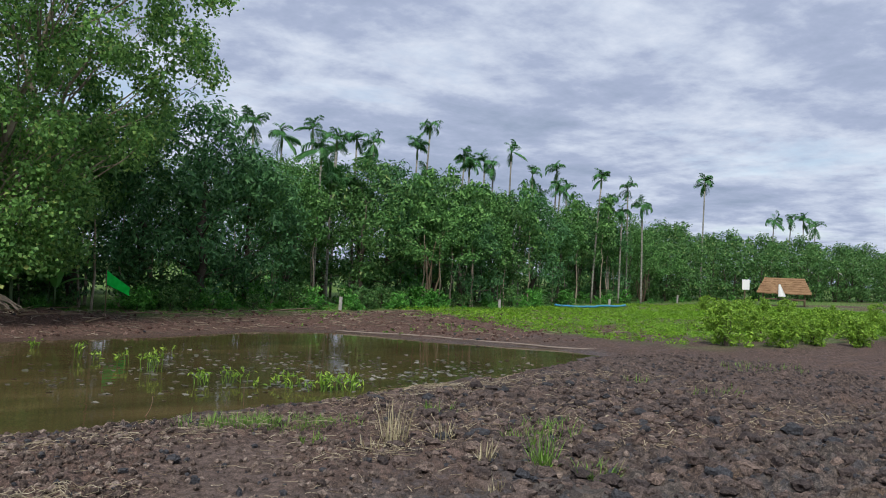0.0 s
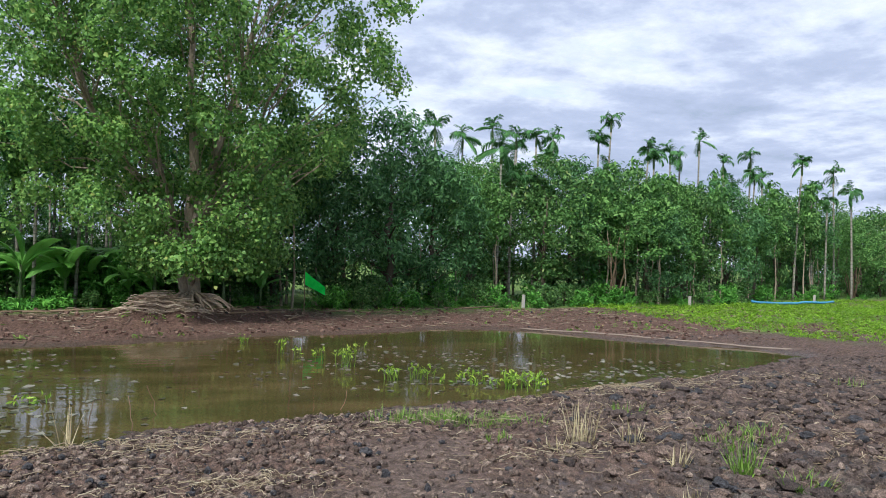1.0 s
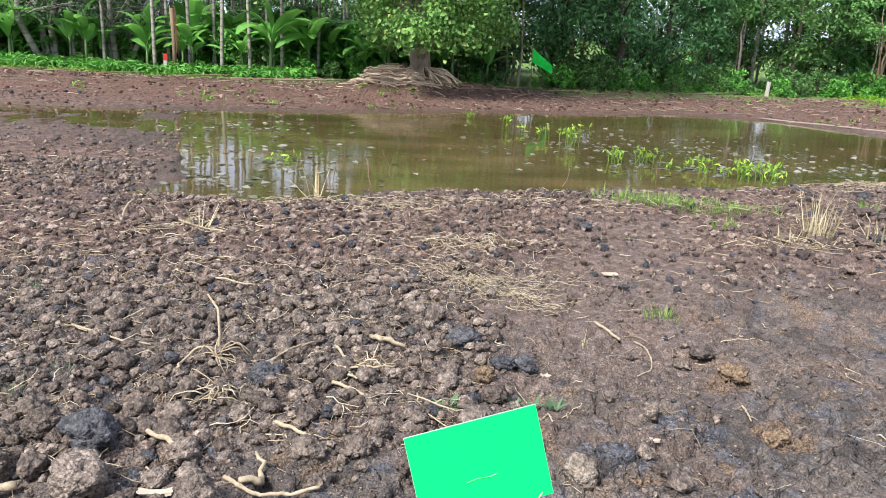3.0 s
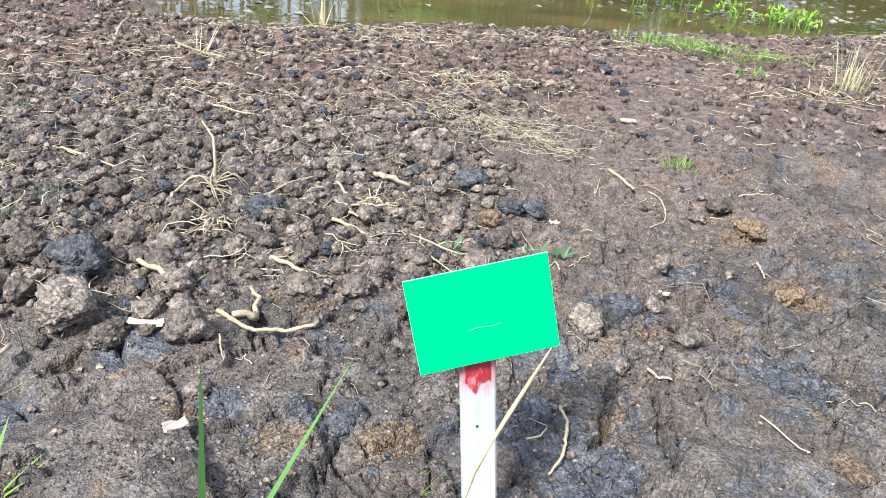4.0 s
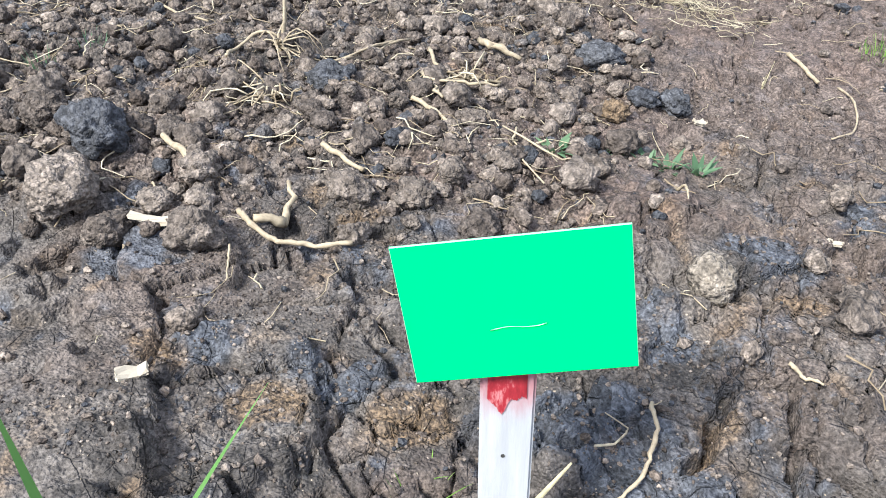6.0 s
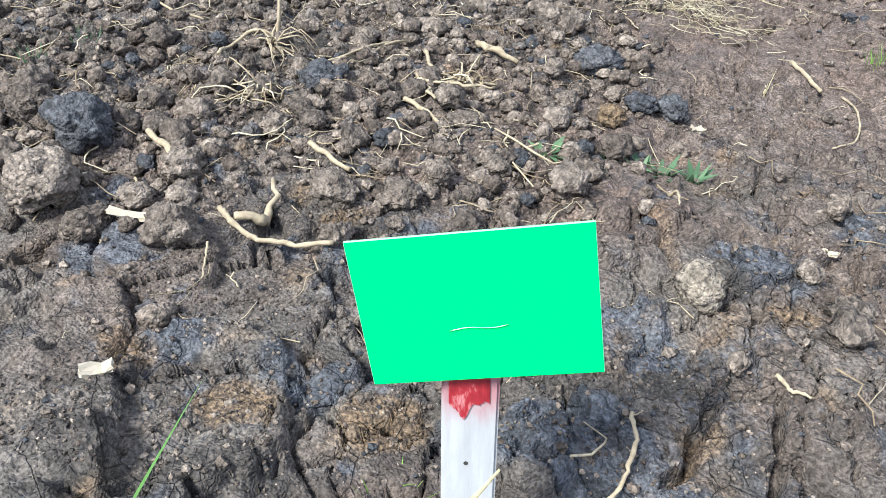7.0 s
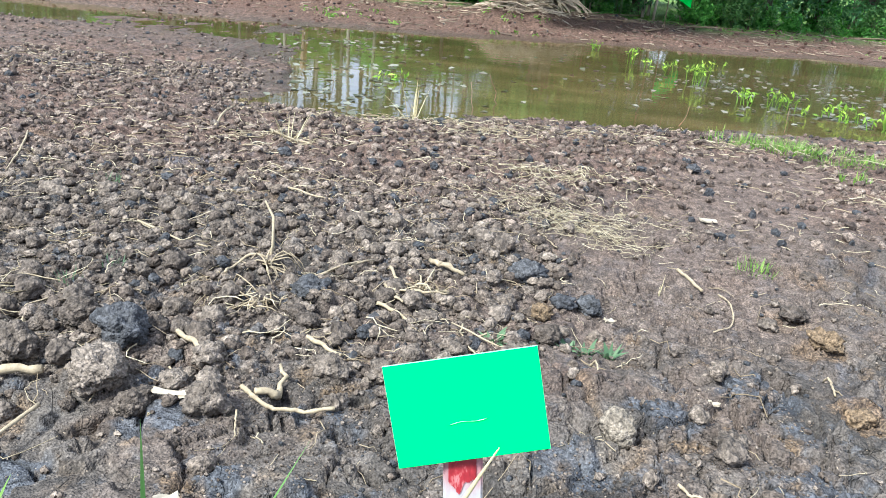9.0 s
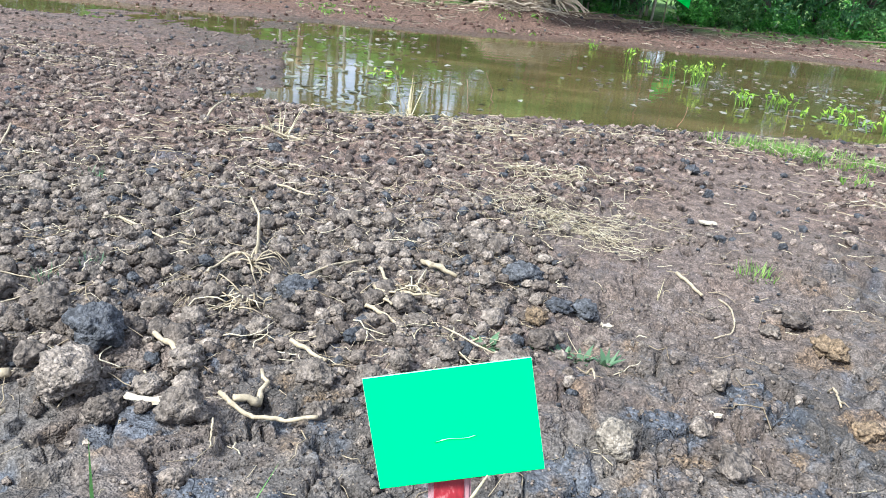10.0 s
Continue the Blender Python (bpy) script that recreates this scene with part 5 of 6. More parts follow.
def palm(x, y, height, seed, size=1.0, thick=0.062, group="palms of the grove"):
    gen = np.random.default_rng(seed)
    z = level_at(x, y)
    tree = holder("areca_palm", "slender areca palm with a pale ringed trunk and feathery crown", "palm tree", group, pose(x, y, z))
    geo = Geo()
    lean = gen.normal(0, 0.022, 2) * height
    t = np.linspace(0, 1, 9)
    line = np.stack([lean[0] * t ** 1.5, lean[1] * t ** 1.5, -0.15 + (height - 0.55 * size + 0.15) * t], -1)
    tube(geo, line, thick * (1.12 - 0.3 * t) * (1 + gen.normal(0, 0.02, 9)), 8)
    part("trunk", geo.mesh("trunk", M_PALM_BARK), tree)
    top = Matrix.Translation((lean[0], lean[1], height)) @ Matrix.Scale(size, 4)
    part("crownshaft", SHAFT, tree, m=top)
    n = int(gen.integers(9, 13))
    turn = gen.uniform(0, 360)
    for k in range(n):
        kind = (0, 1, 1, 2, 3, 3, 1)[int(gen.integers(0, 7))] if k > 1 else 0
        m = top @ pose(0, 0, 0, gen.normal(0, 20), gen.normal(0, 22), turn + 137.5 * k + gen.normal(0, 15)) @ Matrix.Scale(gen.uniform(0.8, 1.15), 4)
        part("frond", FRONDS[kind], tree, m=m)
    return tree


def make_palms():
    behind = ((10.6, 28.6, 6.9), (12.3, 30.3, 6.9), (14.5, 32.0, 7.8), (14.2, 29.5, 6.9), (16.2, 31.1, 7.4), (18.0, 32.5, 7.6), (18.8, 30.1, 7.1), (20.1, 31.4, 8.4), (23.0, 32.7, 7.5), (22.0, 30.2, 6.7),
              (23.8, 31.4, 7.2), (26.3, 32.4, 8.1), (26.1, 29.9, 6.7), (28.2, 30.9, 7.2), (30.2, 31.9, 6.4), (29.8, 29.4, 6.8), (31.9, 30.3, 5.7), (34.2, 31.0, 6.8), (33.0, 28.8, 5.6))
    for k, (x, y, h) in enumerate(behind):
        palm(x, y, h - 0.1, 100 + k, 0.68, 0.05)
    for k, (x, y, h) in enumerate(((49.0, 37.2, 9.0), (71.9, 46.4, 8.0), (74.4, 46.1, 8.3), (76.9, 45.9, 8.2), (79.2, 46.0, 7.8))):
        palm(x, y, h, 200 + k, 1.1 if k else 0.85, 0.06)
    left = ((-7.1, 22.5, 7.0), (-8.4, 21.8, 5.5), (-5.9, 20.4, 6.1), (-5.2, 21.2, 4.7), (-5.9, 21.8, 6.4), (-4.3, 20.8, 4.9), (-3.6, 21.0, 4.3), (-2.8, 21.3, 4.6), (-1.9, 22.0, 4.9), (-1.2, 25.5, 5.2),
            (-8.0, 28.5, 6.8), (-6.4, 27.8, 5.6), (-6.6, 29.8, 5.8), (-5.5, 29.0, 5.3), (-5.7, 32.0, 5.6), (-4.6, 30.2, 5.3), (-4.7, 33.2, 5.8), (-3.2, 28.3, 5.0), (-2.1, 30.4, 5.4), (-0.9, 32.5, 5.6), (-9.6, 29.0, 6.4))
    for k, (x, y, h) in enumerate(left):
        palm(x, y, h - 0.2, 300 + k, (0.72 if h > 6 else 0.85) if y < 24 else 0.9, 0.045 if y < 24 else 0.04)
    for k, (x, y, h) in enumerate(((-6.7, 23.4, 4.4), (-4.9, 22.8, 3.9), (-7.8, 24.2, 3.8), (-2.2, 24.2, 4.6), (-9.3, 23.2, 4.4), (-10.4, 25.4, 5.2))):
        palm(x, y, h, 500 + k, 1.15, 0.044)
    for k, (x, y, h) in enumerate(((-7.4, 21.2, 4.3), (-6.3, 22.8, 4.8), (-4.7, 21.9, 4.4), (-4.0, 23.4, 4.0), (-3.3, 22.4, 3.5), (-5.4, 24.6, 4.6), (-7.0, 25.2, 5.0), (-8.6, 23.0, 4.9), (-2.6, 23.4, 4.1), (-3.8, 25.2, 4.6), (-6.0, 23.6, 3.4), (-8.2, 25.9, 5.0), (-4.4, 24.4, 5.0), (-1.8, 23.2, 3.7))):
        palm(x, y, h, 600 + k, 1.1, 0.042)
    for k in range(11):
        x = 15.2 + 1.9 * k
        palm(x, 31.0 + 1.6 * math.sin(2.7 * k), 6.2 + 0.55 * math.sin(1.9 * k + 1) - (0.03 * (x - 10) if x > 24 else 0), 700 + k, 0.62, 0.05)
    # palms that stand among the trees, seen mostly as trunks
    gen = np.random.default_rng(9)
    for k, (x, y, h) in enumerate(((12.4, 25.6, 4.6), (13.6, 25.9, 4.4), (11.6, 25.0, 5.6), (1.6, 24.5, 4.6), (3.2, 25.5, 5.2), (0.2, 26.5, 5.0), (19.5, 27.3, 4.6), (21.0, 27.6, 4.8), (22.0, 28.0, 4.4), (23.6, 28.1, 4.9), (20.4, 28.3, 4.5), (16.9, 26.6, 4.4), (22.8, 27.5, 4.6), (-11.0, 24.0, 5.6), (-12.5, 27.0, 6.0), (-5.1, 27.2, 5.6), (-3.9, 27.0, 5.2), (-7.2, 27.4, 5.8), (-2.7, 26.4, 5.0), (-6.1, 26.2, 5.4), (-1.5, 28.8, 5.4))):
        palm(x, y, h, 400 + k, 0.75, 0.045)
    # a dead, snapped trunk hung with dry fibre
    z = level_at(-5.45, 20.6)
    dead = holder("dead_palm", "snapped palm trunk hung with dry brown fronds", "palm tree", m=pose(-5.45, 20.6, z))
    g = Geo()
    tube(g, [(0, 0, -0.1), (0.0, 0, 0.8), (-0.04, 0, 1.65)], [0.06, 0.052, 0.05], 8)
    part("trunk", g.mesh("trunk", M_WOOD), dead)
    g = Geo()
    for k in range(26):
        a = gen.uniform(-0.8, 1.4)
        blade(g, (0.06 * math.cos(a), -0.06, 1.72), (0.08 + 0.10 * gen.uniform(0, 1), -0.1 - 0.05 * gen.uniform(0, 1), gen.uniform(0.35, 1.0)), 0.03, 0.02, gen, 5)
    part("dry_frond", g.mesh("dry_frond", straw_material("brown_fibre", (0.12, 0.07, 0.035), (0.2, 0.125, 0.065), (0.28, 0.19, 0.10))), dead, "hanging dry brown fronds")


make_palms()


# ---- trees ----
def crown_points(gen, n, base, top, profile, lumps=7, hollow=0.55):
    """Places for leaf bunches inside a lumpy envelope: profile gives the radius by height."""
    lobe = gen.uniform(0, 6.28, lumps)
    size = gen.uniform(-0.22, 0.28, lumps)
    out = []
    while len(out) < n:
        z = gen.uniform(base, top)
        a = gen.uniform(0, 6.28)
        r = np.interp(z, [p[0] for p in profile], [p[1] for p in profile])
        r *= 1 + sum(s * max(0, math.cos(a - l + z * 0.5)) ** 3 for l, s in zip(lobe, size))
        u = gen.uniform(0, 1) ** hollow
        out.append((u * r * math.cos(a), u * r * math.sin(a), z + gen.normal(0, 0.12)))
    return np.array(out)


def make_tree(name, label, category, seed, height, profile, base, stems, trunk_r, bark, leaf, n_clumps, per, clump_r, length, width, fork=0.35, droop=0.3, group="", flat=0.75, twig_share=0.15, up=0.6):
    gen = np.random.default_rng(seed)
    tree = holder(name, label, category, group)
    pts = crown_points(gen, n_clumps, base, height, profile)
    wood = Geo()
    tips = []
    for s in range(stems):
        a = 6.28 * s / stems + gen.uniform(-0.4, 0.4)
        spread = 0.0 if stems == 1 else 0.28
        top = np.array([math.cos(a) * spread * height * 0.35, math.sin(a) * spread * height * 0.35, height * gen.uniform(0.62, 0.85)])
        root = np.array([math.cos(a) * trunk_r * 0.8, math.sin(a) * trunk_r * 0.8, -0.15]) if stems > 1 else np.array([0, 0, -0.15])
        line = wander(root, top, 0.05, 10, gen)
        tube(wood, line, trunk_r * np.array([1.5, 1.1, 1.0, 0.92, 0.82, 0.7, 0.56, 0.42, 0.3, 0.18]), 7)
        tips.append(line)
    order = gen.permutation(len(pts))[: int(len(pts) * twig_share)]
    for k in order:
        p = pts[k]
        line = tips[int(gen.integers(0, stems))]
        h = min(max(p[2] - np.hypot(p[0], p[1]) * gen.uniform(0.3, 0.8), fork * height * 0.6), height * 0.8)
        i = int(np.argmin(np.abs(line[:, 2] - h)))
        r = trunk_r * np.interp(i, [0, 9], [0.45, 0.16]) * gen.uniform(0.5, 0.9)
        limb = wander(line[i], p, 0.07, 5, gen)
        limb[:, 2] += 0.08 * np.linalg.norm(p - line[i]) * np.sin(np.linspace(0, np.pi, 5))
        tube(wood, limb, r * np.linspace(1, 0.18, 5), 4, False)
    part("trunk", wood.mesh("trunk", bark), tree)
    crown = Geo()
    clumps(crown, pts, clump_r, per, length, width, gen, up, droop, flat)
    part("crown", crown.mesh("crown", leaf), tree)
    return tree


def make_fig():
    profile = [(0.7, 2.6), (1.6, 3.4), (3.0, 3.9), (4.6, 4.4), (6.2, 4.9), (8.0, 5.1), (9.6, 4.5), (11.0, 2.2)]
    gen = np.random.default_rng(31)
    tree = holder("fig_tree", "large spreading sacred fig with heart-shaped leaves and exposed roots", "tree", m=pose(0.25, 19.4, level_at(0.25, 19.4) - 0.25))
    pts = crown_points(gen, 600, 0.9, 11.0, profile, 9, 0.5)
    front = pts[(pts[:, 2] > 1.4) | (np.hypot(pts[:, 0] - 0.5, pts[:, 1]) > 1.7)]
    front = front[front[:, 2] > 1.15]
    front = front[~((np.abs(front[:, 0] - 0.05 - 0.5 * (1 - ease(front[:, 2], 0.0, 5.2))) < 0.24) & (front[:, 1] < 0.2) & (front[:, 2] > 1.8) & (front[:, 2] < 5.5))]
    front = front[~((front[:, 0] < -0.7) & (front[:, 2] < 2.5 + 0.2 * np.sin(5 * front[:, 1])))]
    front[:, 0] -= 0.08 * ease(front[:, 2], 4.0, 6.5)
    wood, lines = Geo(), []
    for a, r, top in ((0.4, 0.13, (0.1, 0.1, 9.2)), (2.2, 0.10, (-1.6, 0.3, 8.6)), (3.9, 0.11, (-2.6, -0.7, 7.6)), (5.2, 0.11, (2.0, -0.7, 8.0)), (1.2, 0.10, (0.9, 1.6, 8.0)), (5.9, 0.09, (3.0, 0.2, 7.0))):
        line = wander((0.2 * math.cos(a), 0.2 * math.sin(a), 0.0), top, 0.04, 12, gen)
        hold = np.clip(line[:, 2] / 4.2, 0, 1)[:, None] ** 2
        line[:, :2] = line[:, :2] * hold + (1 - hold) * np.array([0.13 * math.cos(a), 0.13 * math.sin(a)])
        line[:, 0] += 0.65 * (1 - ease(line[:, 2], -0.5, 5.2))
        tube(wood, line, r * np.linspace(1.3, 0.26, 12), 9)
        lines.append(line)
    for p in front[gen.permutation(len(front))[:270]]:
        line = lines[int(np.argmin([np.min(np.linalg.norm(l - p, axis=1)) for l in lines]))]
        h = max(1.2, p[2] - np.hypot(p[0], p[1]) * gen.uniform(0.35, 0.8))
        i = int(np.argmin(np.abs(line[:, 2] - h)))
        limb = wander(line[i], p, 0.06, 8, gen)
        limb[:, 2] += 0.10 * np.linalg.norm(p - line[i]) * np.sin(np.linspace(0, np.pi, 8))
        tube(wood, limb, gen.uniform(0.014, 0.038) * np.linspace(1, 0.2, 8), 5, False)
    part("trunk", wood.mesh("trunk", M_BARK), tree, "pale brown fluted trunk and limbs")
    crown = Geo()
    clumps(crown, front, 0.52, 205, 0.106, 0.082, gen, 0.35, 0.9, 0.85)
    part("crown", crown.mesh("crown", M_FIG), tree)
    root_bark = straw_material("root_bark", (0.25, 0.185, 0.135), (0.38, 0.30, 0.23), (0.50, 0.42, 0.34))
    for k in range(84):
        a = gen.uniform(-2.7, -0.3) if k < 70 else gen.uniform(0, 6.28)
        r = gen.uniform(0.55, 1.2)
        e = np.array([0.62 + r * math.cos(a), r * math.sin(a) * 0.9])
        z1 = level_at(0.25 + e[0], 19.4 + e[1]) - level_at(0.25, 19.4) + 0.25
        start = np.array([0.62 + 0.18 * math.cos(a), 0.16 * math.sin(a), gen.uniform(0.45, 0.75)])
        line = wander(start, (e[0], e[1], z1 - 0.03), 0.05, 8, gen)
        line[:, 2] += 0.10 * np.sin(np.linspace(0, np.pi, 8))
        roots = Geo()
        tube(roots, line, gen.uniform(0.014, 0.036) * np.linspace(1.1, 0.35, 8), 6, False)
        part("root", roots.mesh("root", root_bark), tree, "washed-out pale brown root")
    # the washed-out root mat beside it
    mat, gen = Geo(), np.random.default_rng(6)
    for k in range(360):
        x, y = gen.normal(0.12, 0.46), gen.normal(18.35, 0.22)
        a, l = gen.normal(-0.1, 0.5), gen.uniform(0.2, 0.6)
        p = wander((x - l / 2 * math.cos(a), y - l / 2 * math.sin(a), 0), (x + l / 2 * math.cos(a), y + l / 2 * math.sin(a), 0), 0.10, 6, gen)
        p[:, 2] = surface(p[:, 0], p[:, 1]) + gen.uniform(0.0, 0.42) * math.exp(-((x - 0.1) / 0.7) ** 2)
        tube(mat, p, gen.uniform(0.004, 0.011), 4, False)
    thing("root_mat", mat.mesh("root_mat", bpy.data.materials["root_bark"]), "heap of tangled pale roots on the bank", "root")


make_fig()


def make_wood():
    mango = make_tree("mango_tree", "dense dark green mango tree at the wood's edge", "tree", 41, 5.6, [(0.5, 1.3), (1.6, 2.0), (3.2, 2.2), (4.6, 1.7), (5.6, 0.6)], 0.5, 1, 0.13, M_DARK_BARK, M_MANGO, 120, 54, 0.52, 0.20, 0.070, 0.3, 1.0, "wood", 0.9)
    broad = make_tree("broadleaf_tree", "bushy mid-green broadleaf tree at the wood's edge", "tree", 42, 5.2, [(1.0, 0.9), (2.2, 1.7), (3.6, 2.1), (4.6, 1.6), (5.2, 0.6)], 1.0, 2, 0.09, M_DARK_BARK, M_MIXED, 110, 54, 0.5, 0.16, 0.078, 0.35, 0.4, "wood")
    tall = make_tree("broadleaf_tree", "taller loose-crowned tree with thin trunks", "tree", 43, 5.8, [(1.8, 0.8), (3.0, 1.5), (4.4, 1.8), (5.3, 1.3), (5.8, 0.5)], 1.8, 3, 0.07, M_DARK_BARK, M_ACACIA, 92, 54, 0.5, 0.145, 0.068, 0.4, 0.3, "wood")
    feather = make_tree("feathery_tree", "low spreading tree with feathery light green leaves on many stems", "tree", 44, 4.0, [(1.9, 1.4), (2.6, 2.3), (3.4, 2.1), (4.0, 1.1)], 1.9, 5, 0.040, M_WOOD, M_ACACIA, 80, 46, 0.5, 0.16, 0.075, 0.3, 0.2, "wood", 0.45)
    sparse = make_tree("sparse_tree", "half-bare grey tree with thin twigs", "tree", 45, 6.4, [(1.0, 1.0), (2.6, 1.8), (4.4, 2.2), (6.4, 1.2)], 1.0, 3, 0.07, M_PALM_BARK, M_GREY_LEAF, 170, 26, 0.42, 0.11, 0.045, 0.25, 0.5, "wood", 0.8, 1.0)
    shrub = make_tree("shrub", "low green shrub at the foot of the trees", "shrub", 46, 1.15, [(0.0, 0.55), (0.5, 0.75), (1.15, 0.35)], 0.05, 3, 0.02, M_DARK_BARK, M_SHRUB, 26, 19, 0.26, 0.22, 0.088, 0.2, 0.3, "undergrowth", 0.8, 0.2)
    weedy = make_tree("shrub", "tangled darker shrub at the foot of the trees", "shrub", 47, 1.5, [(0.0, 0.5), (0.7, 0.8), (1.5, 0.4)], 0.05, 3, 0.025, M_DARK_BARK, M_MIXED, 28, 19, 0.30, 0.22, 0.10, 0.2, 0.4, "undergrowth", 0.8, 0.2)

    def put(tree, x, y, size=1.0, turn=0.0, tall_by=1.0):
        m = pose(x, y, level_at(x, y) - 0.02, 0, 0, turn) @ Matrix.Diagonal((size, size, size * tall_by, 1))
        if tree.name not in placed_once:
            placed_once.add(tree.name)
            tree.matrix_basis = m
            return tree
        return copy_thing(tree, m)

    placed_once = set()
    gen = np.random.default_rng(64)
    put(mango, 6.9, 22.6, 1.05, 20)
    put(mango, 5.2, 23.4, 0.95, 140)
    put(mango, 8.6, 23.6, 0.82, 250)
    put(mango, 3.4, 23.2, 0.8, 80)
    put(tall, 10.3, 24.6, 0.86, 10)
    put(broad, 13.6, 25.2, 1.02, 70)
    put(mango, 15.2, 26.2, 0.92, 190)
    put(feather, 15.8, 23.9, 1.0, 0)
    put(broad, 17.6, 26.2, 1.0, 200)
    put(tall, 19.6, 26.4, 0.98, 130)
    put(mango, 18.4, 25.4, 0.72, 300)
    put(broad, 12.2, 27.0, 0.98, 300)
    put(sparse, -8.9, 21.6, 1.22, 30)
    put(sparse, -7.4, 22.2, 0.86, 160)
    put(mango, -10.6, 22.4, 0.9, 10)
    put(broad, -9.9, 24.6, 1.0, 120)
    far = make_tree("far_tree", "dark green bushy tree far along the wood", "tree", 49, 5.4, [(0.3, 1.4), (1.6, 2.0), (3.4, 2.2), (4.6, 1.6), (5.4, 0.6)], 0.3, 2, 0.09, M_DARK_BARK, M_MIXED, 105, 30, 0.58, 0.25, 0.12, 0.3, 0.4, "wood")
    x = 21.6
    kinds = (broad, mango, tall, broad, mango, tall, feather)
    k = 0
    while x < 118:
        y = float(tree_line(np.array([x]))[0])
        put(kinds[k % 7] if x < 40 else far, x, y + gen.uniform(1.2, 2.6), gen.uniform(0.82, 1.02) * (1 + 0.002 * (x - 20)), gen.uniform(0, 360))
        if k % 2 == 0 or x > 34:
            put(kinds[(k + 3) % 6] if x < 34 else far, x + 0.8, y + gen.uniform(4.5, 7.0), gen.uniform(0.85, 1.0) * (1 + 0.002 * (x - 20)), gen.uniform(0, 360))
        x += gen.uniform(1.9, 2.6) * (1 + 0.016 * (x - 20))
        k += 1
    for x, y, size in ((-13.0, 31, 0.8), (-10.6, 30, 0.75), (-8.6, 32, 0.7), (-6.9, 30.5, 0.62), (-5.2, 33, 0.7), (-3.6, 31, 0.6), (-1.9, 33, 0.75), (-0.3, 30, 0.75), (-9.4, 27.0, 0.6), (-4.4, 28.5, 0.5)):
        put((broad, tall, mango)[int(y * 2) % 3], x, y, size, 40 * x)
    for x in np.arange(2.0, 21.0, 2.6):
        put(broad if int(x) % 2 else mango, x + gen.uniform(-0.5, 0.5), 29.5 + gen.uniform(-1, 2.5), gen.uniform(0.85, 1.05), gen.uniform(0, 360))
    sapling = make_tree("sapling", "thin straight sapling with a small crown", "tree", 48, 3.4, [(2.0, 0.35), (2.8, 0.6), (3.4, 0.3)], 2.0, 1, 0.028, M_BARK, M_ACACIA, 14, 30, 0.30, 0.17, 0.08, 0.3, 0.4, "wood")
    for k in range(64):
        x = gen.uniform(1.5, 36)
        put(sapling, x, float(tree_line(np.array([x]))[0]) + gen.uniform(0.9, 4.0), gen.uniform(0.8, 1.25), gen.uniform(0, 360), gen.uniform(0.9, 1.3))
    for k in range(46):
        x = gen.uniform(4.5, 34)
        put((shrub, weedy, shrub)[k % 3], x, float(tree_line(np.array([x]))[0]) + gen.uniform(0.2, 1.6), gen.uniform(0.55, 1.0), gen.uniform(0, 360))
    # undergrowth along the edge
    x = -11.5
    k = 0
    while x < 62:
        y = float(tree_line(np.array([x]))[0])
        gap = 0.8 if x < 24 else 2.0
        put((shrub, weedy, shrub)[k % 3], x, y + gen.uniform(0.0, 1.0) + (0.6 if x < 0 else 0), gen.uniform(0.35, 0.75) if x < 1 else gen.uniform(0.28, 0.62), gen.uniform(0, 360), gen.uniform(0.6, 1.0))
        if k % 2:
            put((weedy, shrub)[k % 4 // 2], x, y + gen.uniform(2.0, 4.5), gen.uniform(0.9, 1.5), gen.uniform(0, 360))
        x += gap * gen.uniform(0.7, 1.3)
        k += 1
    for k in range(46):
        put((shrub, weedy, shrub)[k % 3], gen.uniform(-12, 3.5), gen.uniform(21.8, 27.5), gen.uniform(1.0, 1.7), gen.uniform(0, 360), gen.uniform(0.8, 1.2))
    for k, (x, y) in enumerate(((-12.6, 22.6), (-14.6, 23.4), (-16.8, 22.8), (-19.2, 24.0), (-21.8, 23.2), (-13.4, 26.0), (-17.6, 27.0))):
        put(far, x, y, 0.95 + 0.05 * (k % 3), 70 * k)
    for k in range(26):
        put((weedy, shrub, weedy)[k % 3], -15 + 0.78 * k + gen.uniform(-0.4, 0.4), gen.uniform(29, 35), gen.uniform(1.7, 2.4), gen.uniform(0, 360))
    for x in np.arange(-46, 40, 3.3):
        put((weedy, shrub, weedy)[int(abs(x)) % 3], x + gen.uniform(-1, 1), 46 + gen.uniform(-3, 3), gen.uniform(1.7, 2.5), gen.uniform(0, 360))


make_wood()


def banana_leaf(name, length, seed):
    gen, geo = np.random.default_rng(seed), Geo()
    n = 10
    t = np.linspace(0, 1, n)
    ang = 1.25 - 1.9 * t ** 1.4
    x = np.concatenate([[0], np.cumsum(np.cos(ang[:-1]) * length / (n - 1))])
    z = np.concatenate([[0], np.cumsum(np.sin(ang[:-1]) * length / (n - 1))])
    w = 0.14 * np.sin(np.pi * np.clip((t - 0.12) / 0.9, 0, 1)) ** 0.7 + 0.012
    for s in (-1, 1):
        v = np.concatenate([np.stack([x, np.zeros(n), z], -1), np.stack([x, s * w * (1 + gen.normal(0, 0.06, n)), z - 0.25 * w], -1)])
        k = np.arange(n - 1)
        geo.add(v, np.stack([k, k + 1, k + 1 + n, k + n], -1))
    return geo.mesh(name, M_BANANA)


